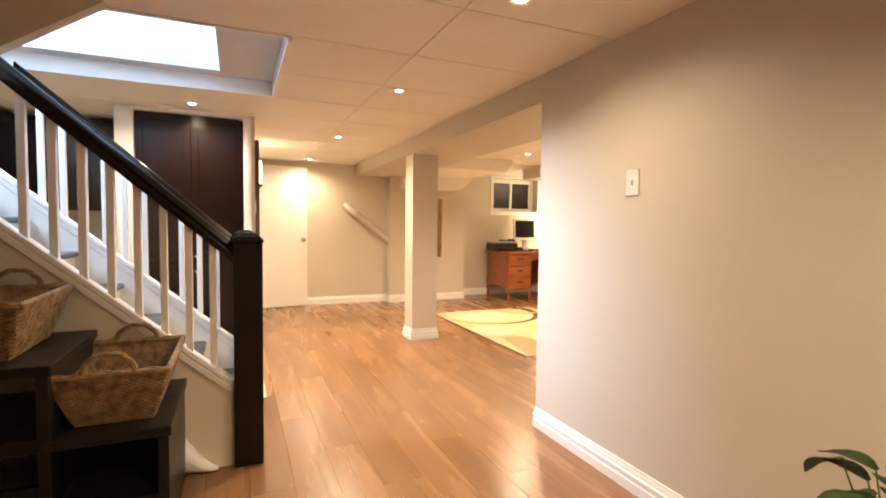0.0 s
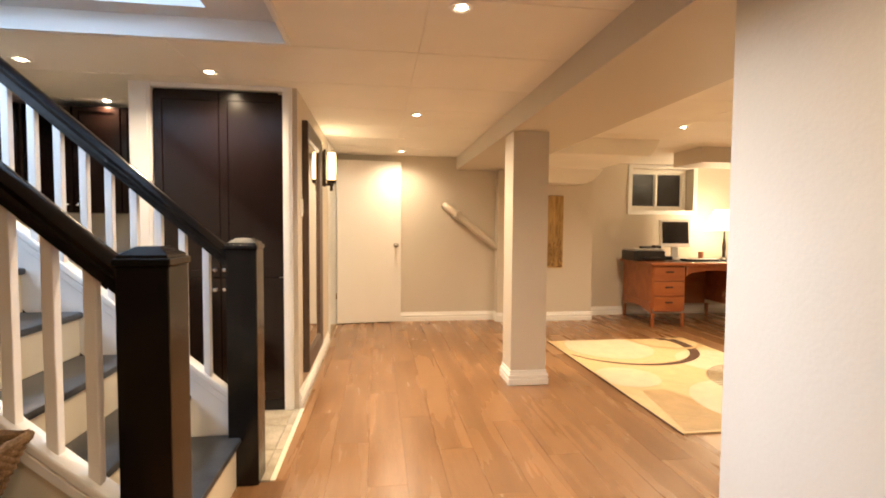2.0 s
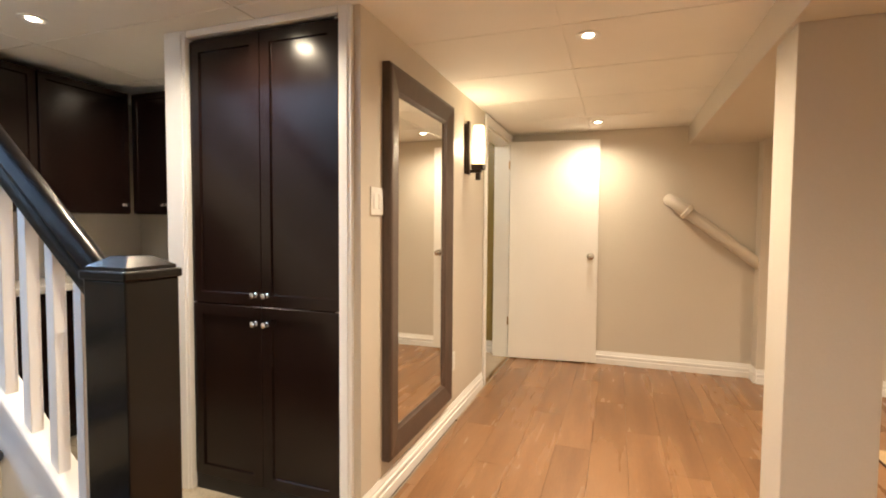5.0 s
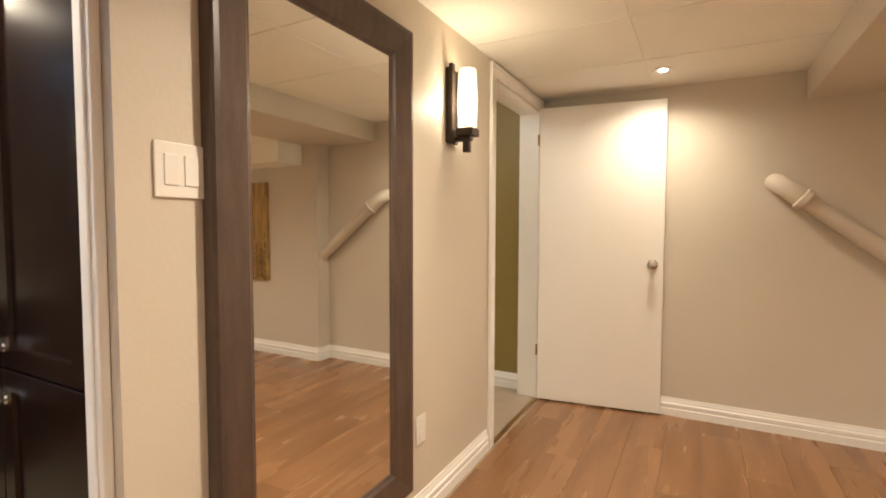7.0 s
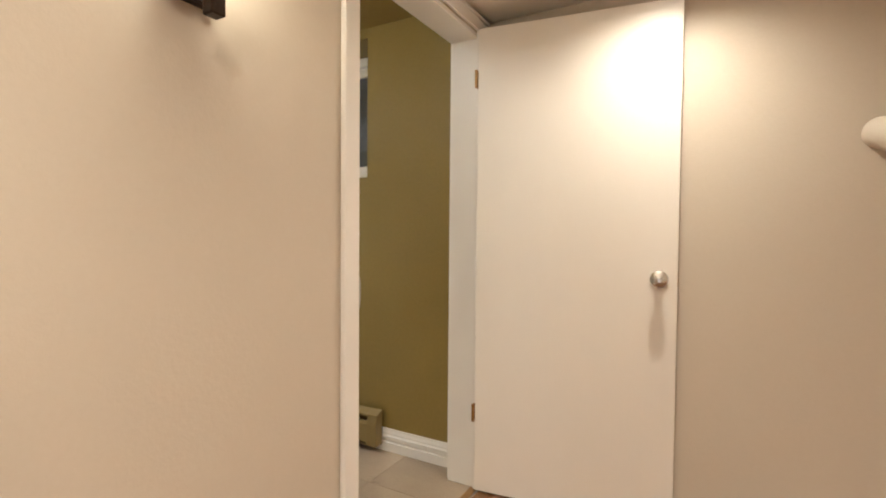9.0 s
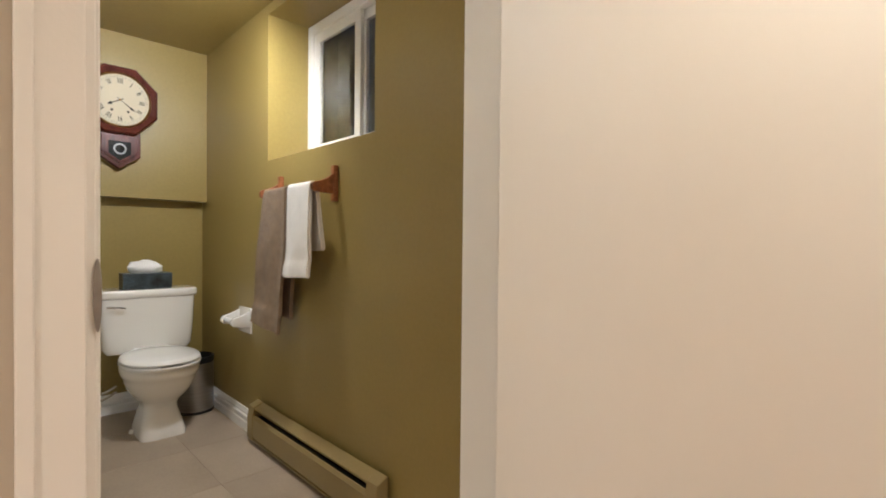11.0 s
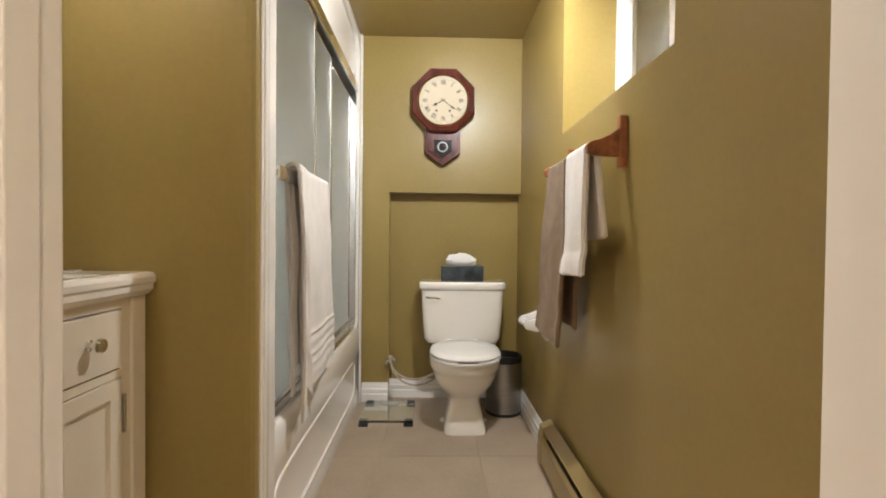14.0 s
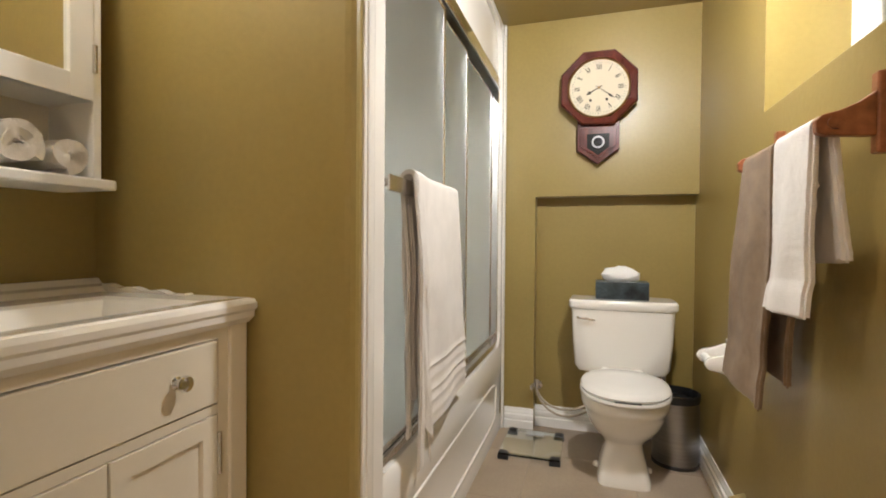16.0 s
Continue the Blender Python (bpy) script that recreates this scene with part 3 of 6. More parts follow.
# ---- cabinet doors ----
def shaker(parent, x0, x1, y, z0, z1, material, rail=0.06, name="door", axis="y", label="", face=-1):
    """A framed door in one piece whose face lies at y (or x) and looks along face * axis."""
    t = 0.02
    p, q = sorted((y, y - face * t))
    bm = box(x0, x1, p, q, z0, z1) if axis == "y" else box(p, q, x0, x1, z0, z1)
    k = 1 if axis == "y" else 0
    bm.normal_update()
    front = [f for f in bm.faces if f.normal[k] * face > 0.9]
    bmesh.ops.inset_region(bm, faces=front, thickness=rail)
    bmesh.ops.inset_region(bm, faces=front, thickness=0.004)
    for v in {v for f in front for v in f.verts}:
        v.co[k] -= face * 0.009
    edge = [e for e in bm.edges if all(abs(v.co[k] - y) < 1e-5 for v in e.verts) and len([f for f in e.link_faces if abs(f.normal[k]) > 0.9]) == 1]
    bmesh.ops.bevel(bm, geom=edge, offset=0.0015, segments=1, affect="EDGES")
    return part(name, bm, material, parent, label)


def knob_at(parent, p, out, material=nickel, r=0.014, name="knob", label="round nickel knob"):
    prof = [(r * 0.75, 0), (r * 0.75, 0.003), (r * 0.4, 0.006), (r * 0.4, 0.014), (r * 0.9, 0.019), (r, 0.024), (r * 0.85, 0.029), (r * 0.3, 0.032)]
    axis = {"x": "x", "y": "y", "-y": "-y"}[out]
    return part(name, lathe(prof, p, axis, 16), material, parent, label, True)


def pantry():
    th = thing("pantry_cabinet", "tall dark espresso pantry cabinet with four doors, built in", "cabinet", (-0.28, 4.6, 0))
    part("body", box(-0.67, 0.114, 4.265, 4.95, 0.0, 2.085), espresso, th)
    mid = -0.278
    for x0, x1, kx in ((-0.668, mid - 0.002, mid - 0.03), (mid + 0.002, 0.112, mid + 0.03)):
        up = shaker(th, x0, x1, 4.242, 0.89, 2.07, espresso, 0.07)
        lo = shaker(th, x0, x1, 4.242, 0.075, 0.884, espresso, 0.07)
        knob_at(up, (kx, 4.242, 0.938), "-y", chrome)
        knob_at(lo, (kx, 4.242, 0.812), "-y", chrome)
    part("toe_kick", box(-0.67, 0.114, 4.25, 4.264, 0, 0.07), black_satin, th)


pantry()
structure("trim_pantry", boxes([(-0.798, -0.674, 4.222, 4.262, 0, 2.118), (0.116, HX - 0.03, 4.238, 4.2595, 0, 2.118), (-0.674, 0.116, 4.230, 4.262, 2.088, 2.118),
                                (-0.785, -0.69, 4.215, 4.2225, 0, 2.1), (0.128, HX - 0.045, 4.232, 4.2385, 0, 2.1)], 0.003), paint_white, "white painted casing round the pantry")
structure("wall_pantry", boxes([(-0.798, -0.673, 4.264, 5.30, 0, 2.13)]), paint_hall, "greige painted side of the pantry")


# ---- kitchen behind the stairs ----
structure("wall_kitchen_side", boxes([(-2.3, -2.2, 3.48, 5.18, 0, 2.13), (-2.2, -0.8, 5.18, 5.30, 0, 2.13)]), paint_hall, "greige painted kitchen wall")


def kitchen():
    for i in range(3):
        x0 = -1.72 + i * 0.305
        th = thing("base_cabinet", "dark espresso kitchen base cabinet under the counter", "cabinet", (x0 + 0.15, 4.9, 0), "kitchen base cabinets")
        part("body", box(x0, x0 + 0.303, 4.645, 5.178, 0.09, 0.868), espresso, th)
        d = shaker(th, x0 + 0.004, x0 + 0.299, 4.625, 0.10, 0.86, espresso, 0.05)
        knob_at(d, (x0 + (0.26 if i % 2 == 0 else 0.045), 4.625, 0.78), "-y", chrome)
        part("toe_kick", box(x0, x0 + 0.303, 4.69, 4.70, 0, 0.088), black_satin, th)
    for i in range(2):
        y0 = 3.60 + i * 0.51
        th = thing("base_cabinet", "dark espresso kitchen base cabinet under the counter", "cabinet", (-1.95, y0 + 0.25, 0), "kitchen base cabinets")
        part("body", box(-2.198, -1.745, y0, y0 + 0.508, 0.09, 0.868), espresso, th)
        d = shaker(th, y0 + 0.004, y0 + 0.504, -1.725, 0.10, 0.86, espresso, 0.05, axis="x", face=1)
        knob_at(d, (-1.725, y0 + 0.455, 0.78), "x", chrome)
        part("toe_kick", box(-1.81, -1.80, y0, y0 + 0.508, 0, 0.088), black_satin, th)
    for i in range(3):
        x0 = -1.78 + i * 0.325
        th = thing("wall_cabinet", "dark espresso kitchen wall cabinet hung over the counter", "cabinet", (x0 + 0.16, 5.0, 1.31), "kitchen wall cabinets")
        part("body", box(x0, x0 + 0.323, 4.82, 5.178, 1.31, 2.08), espresso, th)
        d = shaker(th, x0 + 0.004, x0 + 0.319, 4.80, 1.315, 2.075, espresso, 0.055)
        knob_at(d, (x0 + (0.285 if i % 2 == 0 else 0.04), 4.80, 1.37), "-y", chrome)
    for i in range(2):
        y0 = 3.75 + i * 0.52
        th = thing("wall_cabinet", "dark espresso kitchen wall cabinet hung over the counter", "cabinet", (-2.0, y0 + 0.26, 1.31), "kitchen wall cabinets")
        part("body", box(-2.198, -1.80, y0, y0 + 0.518, 1.31, 2.08), espresso, th)
        d = shaker(th, y0 + 0.004, y0 + 0.514, -1.78, 1.315, 2.075, espresso, 0.055, axis="x", face=1)
        knob_at(d, (-1.78, y0 + 0.47, 1.37), "x", chrome)
    top = prism([(-2.198, 3.58), (-1.70, 3.58), (-1.70, 4.60), (-0.81, 4.60), (-0.81, 5.178), (-2.198, 5.178)], "z", 0.87, 0.91, 0.004)
    single("worktop", top, counter_stone, "pale speckled stone worktop on the kitchen cabinets", "worktop")
    single("backsplash", boxes([(-2.196, -0.82, 5.164, 5.178, 0.911, 1.00), (-2.196, -2.182, 3.6, 5.16, 0.911, 1.00)], 0.002), counter_stone,
           "low pale stone backsplash along the worktop", "backsplash")


kitchen()


# ---- hall fittings ----
def pot_light(x, y):
    th = thing("ceiling_light", "round recessed ceiling spotlight, lit, with a white ring", "ceiling light", (x, y, CEIL), "recessed ceiling lights")
    part("ring", lathe([(0.054, 0.0), (0.056, -0.004), (0.046, -0.007), (0.036, -0.0028), (0.024, -0.0015), (0.022, -0.0005)], (x, y, CEIL - 0.0005), "z", 32, ring=True), plastic_white, th, "white ring", True)
    part("lens", lathe([(0.023, -0.0035), (0.014, -0.0075), (0.001, -0.008)], (x, y, CEIL), "z", 24), bulb_glow, th, "glowing lens", True)


# the two added, unseen lights get a fitting as well
for x, y in POTS:
    pot_light(x, y)


def wall_mirror():
    th = thing("wall_mirror_framed", "tall mirror in a wide dark brown wooden frame", "mirror", (HX, 4.875, 0.19))
    y0, y1, z0, z1, w = 4.446, 5.300, 0.188, 1.956, 0.122
    prof = [(0, 0.0), (0, 0.034), (0.006, 0.042), (0.02, 0.043), (w - 0.018, 0.030), (w - 0.01, 0.022), (w, 0.018), (w, 0.0)]
    corners = [(y0, z0, 1, 1), (y1, z0, -1, 1), (y1, z1, -1, -1), (y0, z1, 1, -1)]
    names = ("bottom_rail", "side_stile", "top_rail", "side_stile")
    for k in range(4):
        a, b = corners[k], corners[(k + 1) % 4]
        rings = [[(HX + 0.001 + d, c[0] + c[2] * u, c[1] + c[3] * u) for u, d in prof] for c in (a, b)]
        part(names[k], loft(rings), frame_brown, th)
    part("glass", box(HX + 0.004, HX + 0.016, y0 + w - 0.004, y1 - w + 0.004, z0 + w - 0.004, z1 - w + 0.004), mirror_glass, th, "clear mirror glass")


wall_mirror()


def sconce():
    y = 5.685
    th = thing("wall_sconce", "dark bronze wall sconce with a lit amber glass cylinder", "wall lamp", (HX, y, 1.58))
    part("back_plate", box(HX + 0.001, HX + 0.016, y - 0.05, y + 0.045, 1.60, 1.93, 0.003), bronze, th)
    part("back_bar", box(HX + 0.016, HX + 0.034, y - 0.05, y - 0.02, 1.595, 1.945, 0.003), bronze, th)
    part("arm", box(HX + 0.016, HX + 0.105, y - 0.018, y + 0.018, 1.608, 1.628, 0.003), bronze, th)
    part("cup", box(HX + 0.045, HX + 0.125, y - 0.04, y + 0.04, 1.628, 1.662, 0.003), bronze, th)
    part("finial", box(HX + 0.068, HX + 0.098, y - 0.015, y + 0.015, 1.558, 1.607, 0.003), bronze, th)
    sh = part("glass_shade", lathe([(0.035, 1.664), (0.039, 1.67), (0.044, 1.78), (0.037, 1.915), (0.033, 1.92), (0.032, 1.91), (0.038, 1.78), (0.033, 1.67)], (HX + 0.085, y, 0), "z", 28, ring=True),
              sconce_glass, th, "glowing amber glass cylinder", True)
    sh.visible_shadow = False


sconce()


def switch_plate(p, out, gangs, label, rocker):
    """A cover plate on a wall; out is the x direction it faces."""
    x, y, z = p
    w, h = (0.118, 0.118) if gangs == 2 else (0.075, 0.118)
    th = thing("light_switch", label, "switch", (x, y, z))
    a, b = sorted((x + out * 0.001, x + out * 0.007))
    part("plate", box(a, b, y - w / 2, y + w / 2, z - h / 2, z + h / 2, 0.002), plastic_white, th)
    for g in range(gangs):
        yc = y + (g - (gangs - 1) / 2) * 0.046
        if rocker:
            c, d = sorted((x + out * 0.007, x + out * 0.010))
            fr = part("rocker", box(c, d, yc - 0.0165, yc + 0.0165, z - 0.033, z + 0.033, 0.0015), plastic_white, th)
        else:
            c, d = sorted((x + out * 0.007, x + out * 0.009))
            part("collar", box(c, d, yc - 0.006, yc + 0.006, z - 0.012, z + 0.012, 0.001), plastic_grey, th)
            c, d = sorted((x + out * 0.009, x + out * 0.02))
            part("lever", box(c, d, yc - 0.004, yc + 0.004, z, z + 0.011, 0.001), plastic_white, th)


switch_plate((HX, 4.394, 1.35), 1, 2, "white double rocker light switch on the wall", True)
switch_plate((SX, 1.515, 1.425), -1, 1, "white single toggle light switch on the wall", False)


def wall_outlet():
    th = thing("wall_outlet", "white blank cover plate low on the wall", "outlet", (HX, 5.42, 0.38))
    part("plate", box(HX + 0.001, HX + 0.007, 5.38, 5.455, 0.325, 0.445, 0.002), plastic_white, th)
    for z in (0.355, 0.415):
        part("socket", box(HX + 0.007, HX + 0.009, 5.402, 5.433, z - 0.018, z + 0.018, 0.0015), plastic_white, th)


wall_outlet()


# ---- doorway and door ----
structure("trim_doorway", boxes([(BX - 0.014, HX + 0.002, DY0, DY0 + 0.018, 0, DTOP), (BX - 0.014, HX + 0.002, DY1 - 0.018, DY1, 0, DTOP),
                                 (BX - 0.014, HX + 0.0015, DY0 + 0.018, DY1 - 0.018, DTOP - 0.019, DTOP - 0.001),
                                 (BX + 0.03, BX + 0.07, DY0 + 0.018, DY0 + 0.03, 0, DTOP),
                                 (HX + 0.0025, HX + 0.016, DY0 - 0.062, DY0 + 0.006, 0, DTOP + 0.072), (HX + 0.0025, HX + 0.012, DY1 - 0.036, DY1 + 0.064, 0, DTOP + 0.072),
                                 (HX + 0.0025, HX + 0.016, DY0 + 0.006, DY1 - 0.036, DTOP + 0.006, DTOP + 0.072),
                                 (HX + 0.016, HX + 0.021, DY0 - 0.062, DY0 - 0.044, 0, DTOP + 0.072), (HX + 0.016, HX + 0.021, DY0 - 0.044, DY1 + 0.064, DTOP + 0.056, DTOP + 0.072),
                                 (BX - 0.028, BX - 0.015, DY0 - 0.062, DY0 + 0.008, 0, DTOP + 0.07), (BX - 0.024, BX - 0.015, DY1 - 0.004, DY1 + 0.06, 0, DTOP + 0.07),
                                 (BX - 0.028, BX - 0.015, DY0 + 0.008, DY1 - 0.004, DTOP - 0.006, DTOP + 0.07)], 0.002), paint_white,
          "white painted door frame and casing")
structure("trim_threshold", boxes([(HX - 0.012, HX + 0.020, DY0 + 0.02, DY1 - 0.02, -0.005, 0.005)], 0.002), brass, "pale threshold strip in the doorway")


def strike():
    th = thing("strike_plate", "nickel strike plate let into the door frame", "strike plate", (0.185, DY0 + 0.02, 0.974))
    part("plate", box(0.178, 0.206, DY0 + 0.0182, DY0 + 0.0198, 0.932, 1.015, 0.0006), steel, th)
    part("lip", lathe([(0.048, 0.0), (0.048, 0.003), (0.044, 0.004)], (0.208, DY0 + 0.019, 0.972), "x", 24, sx=0.10), steel, th, smooth=True)
    part("pocket", box(0.184, 0.200, DY0 + 0.0199, DY0 + 0.0204, 0.95, 0.997), brass, th, "brass lined latch pocket")


strike()


def bathroom_door():
    hx, hy = 0.222, 6.995
    ang = math.degrees(math.atan2(0.100, 0.795))
    th = thing("bathroom_door", "plain white flush door standing wide open against the wall", "door", (hx, hy, 0.01))
    m = pose(hx, hy, 0, 0, 0, ang)
    part("leaf", moved(box(0.003, 0.80, 0.0, 0.036, 0.012, 2.035, 0.003), m), paint_door, th, "plain white flush door leaf")
    for s in (-1, 1):
        prof = [(0.033, 0), (0.033, 0.004), (0.028, 0.010), (0.014, 0.013), (0.013, 0.032), (0.022, 0.040), (0.027, 0.050), (0.026, 0.058), (0.018, 0.064), (0.009, 0.065),
                (0.008, 0.0655)]
        bm = lathe(prof, (0, 0, 0), "-y" if s < 0 else "y", 28)
        kn = part("door_knob", moved(bm, m @ Matrix.Translation((0.735, 0.0 if s < 0 else 0.036, 0.983))), nickel, th, "round brushed nickel door knob", True)
        bm = lathe([(0.0075, 0), (0.0075, 0.002)], (0, 0, 0), "-y" if s < 0 else "y", 14)
        part("button", moved(bm, m @ Matrix.Translation((0.735, -0.0655 if s < 0 else 0.036 + 0.0655, 0.983))), chrome, kn)
    part("latch_plate", moved(box(0.8, 0.802, 0.006, 0.03, 0.955, 1.012), m), brass, th, "brass latch plate")
    for z in (0.36, 1.82):
        part("hinge", moved(lathe([(0.006, z - 0.038), (0.006, z + 0.038)], (-0.004, -0.006, 0), "z", 12), m), brass, th, "aged brass hinge")
        part("hinge_leaf", moved(box(-0.006, -0.0005, -0.001, 0.034, z - 0.036, z + 0.036), m), brass, th)


bathroom_door()


# ---- pipe on the end wall ----
def waste_pipe():
    th = thing("waste_pipe", "cream painted waste pipe slanting down along the end wall", "pipe", (1.9, BACK, 1.2))
    a, b = Vector((1.70, 7.085, 1.405)), Vector((2.30, 7.085, 0.925))
    d = (b - a).normalized()
    part("run", tube([a, b], 0.047, 24), paint_hall, th, smooth=True)
    pts = [a + d * 0.05, a, a - d * 0.06, a - d * 0.10 + Vector((0, 0.012, 0)), a - d * 0.125 + Vector((0, 0.035, 0)), a - d * 0.135 + Vector((0, 0.07, 0))]
    part("elbow", tube(pts, [0.054, 0.054, 0.053, 0.053, 0.052, 0.052], 24), paint_hall, th, "rounded pipe elbow going into the wall", True)
    part("collar", tube([a + d * 0.012, a + d * 0.02, a + d * 0.05, a + d * 0.058], [0.054, 0.064, 0.064, 0.054], 24), paint_hall, th, "raised pipe collar", True)


waste_pipe()


# ---- office ----
def window_slider(name, x0, x1, z0, z1, y, casing, label, f=0.035, s=0.032):
    """A sliding window of two sashes set at depth y, looking along -y."""
    th = thing(name, label, "window", ((x0 + x1) / 2, y, z0))
    for nm, r in (("frame_side", (x0, x0 + f, z0, z1)), ("frame_side", (x1 - f, x1, z0, z1)), ("frame_sill", (x0 + f, x1 - f, z0, z0 + f)), ("frame_head", (x0 + f, x1 - f, z1 - f, z1))):
        part(nm, box(r[0], r[1], y, y + 0.07, r[2], r[3], 0.003), plastic_white, th)
    mid = (x0 + x1) / 2
    for k, (a, b) in enumerate(((x0 + f, mid + 0.02), (mid - 0.02, x1 - f))):
        yy = y + 0.012 + 0.024 * k
        sash = part("sash", boxes([(a, a + s, yy, yy + 0.02, z0 + f, z1 - f), (b - s, b, yy, yy + 0.02, z0 + f, z1 - f),
                                   (a + s, b - s, yy, yy + 0.02, z0 + f, z0 + f + s), (a + s, b - s, yy, yy + 0.02, z1 - f - s, z1 - f)], 0.002), plastic_white, th)
        pane = part("pane", box(a + s, b - s, yy + 0.008, yy + 0.012, z0 + f + s, z1 - f - s), clear_glass, sash, "clear window pane")
        pane.visible_shadow = False
    if casing:
        c, cy = 0.06, casing
        for nm, r in (("casing", (x0 - c, x0, z0 - c, z1 + 0.045)), ("casing", (x1, x1 + c, z0 - c, z1 + 0.045)), ("casing", (x0, x1, z0 - c, z0)), ("casing", (x0, x1, z1, z1 + 0.045))):
            part(nm, box(r[0], r[1], cy - 0.014, cy - 0.001, r[2], r[3], 0.003), paint_white, th, "white painted casing")
    return th


window_slider("window_office", 4.26, 5.19, 1.475, 2.065, 7.50, 7.34, "small white sliding window set deep in the wall, dark outside")
structure("backdrop_well", boxes([(3.9, 5.6, 7.95, 8.0, 0.9, 2.6), (3.85, 3.9, 7.66, 8.0, 0.9, 2.6), (5.6, 5.65, 7.66, 8.0, 0.9, 2.6), (3.85, 5.65, 7.66, 8.0, 0.85, 0.9),
                                  (-2.0, 0.2, 7.9, 7.95, 0.9, 2.8), (-2.05, -2.0, 7.45, 7.95, 0.9, 2.8), (0.2, 0.25, 7.45, 7.95, 0.9, 2.8), (-2.05, 0.25, 7.45, 7.95, 0.85, 0.9)]),
          dark_void, "dark window wells outside")


def desk():
    th = thing("desk", "reddish brown wooden pedestal desk with drawers and a kneehole", "desk", (4.8, 6.85, 0))
    m = Matrix.Translation((4.065, 6.45, 0)) @ pose(0, 0, 0, 0, 0, -4)
    W, D, H = 1.62, 0.84, 0.80

    def pt(name, rows, material=desk_wood, bevel=0.004, parent=None, label=""):
        return part(name, moved(boxes(rows, bevel), m), material, parent or th, label)

    pt("top", [(-0.03, W + 0.03, -0.03, D + 0.03, H - 0.036, H)], bevel=0.008)
    arch = [(0.43, H - 0.037), (0.43, H - 0.17)] + [(0.43 + (W - 0.86) * i / 12, H - 0.17 + 0.075 * math.sin(math.pi * i / 12) ** 0.5) for i in range(1, 12)] + [(W - 0.43, H - 0.17), (W - 0.43, H - 0.037)]
    part("apron", moved(prism(arch, "y", 0.012, 0.03), m), desk_wood, th, "arched apron over the kneehole")
    for x in (-0.006, W - 0.008):
        skirt = [(0.03, 0.30), (0.03, 0.17)] + [(0.03 + (D - 0.05) * i / 12, 0.17 + 0.055 * math.sin(math.pi * i / 12)) for i in range(1, 12)] + [(D - 0.02, 0.17), (D - 0.02, 0.30)]
        part("skirt", moved(prism(skirt, "x", x, x + 0.014), m), desk_wood, th, "curved lower edge of the end panel")
    for k, (a, b) in enumerate(((0, 0.43), (W - 0.43, W))):
        pt("pedestal", [(a + 0.008, b - 0.004, 0.02, D, 0.225, H - 0.037)])
        pt("drawer_rail", [(a + 0.04, b - 0.04, 0.014, 0.03, 0.19, 0.226)])
        for lx in (a + 0.004, b - 0.044):
            for ly in (0.012, D - 0.05):
                bm = box(lx, lx + 0.04, ly, ly + 0.04, 0, 0.172, 0.003)
                for v in bm.verts:
                    if v.co.z < 0.05:
                        v.co.x += (lx + 0.02 - v.co.x) * 0.35
                        v.co.y += (ly + 0.02 - v.co.y) * 0.35
                part("leg", moved(bm, m), desk_wood, th)
        for j in range(3):
            z0 = 0.20 + j * 0.188
            dr = pt("drawer", [(a + 0.02, b - 0.02, 0.004, 0.022, z0, z0 + 0.176)], bevel=0.005)
            pt("handle", [((a + b) / 2 - 0.05, (a + b) / 2 + 0.05, -0.008, 0.004, z0 + 0.10, z0 + 0.118)], bronze, 0.004, dr, "dark drawer pull")
    pt("back_panel", [(0.43, W - 0.43, D - 0.03, D - 0.01, 0.17, H - 0.037)])


desk()
DT = 0.801


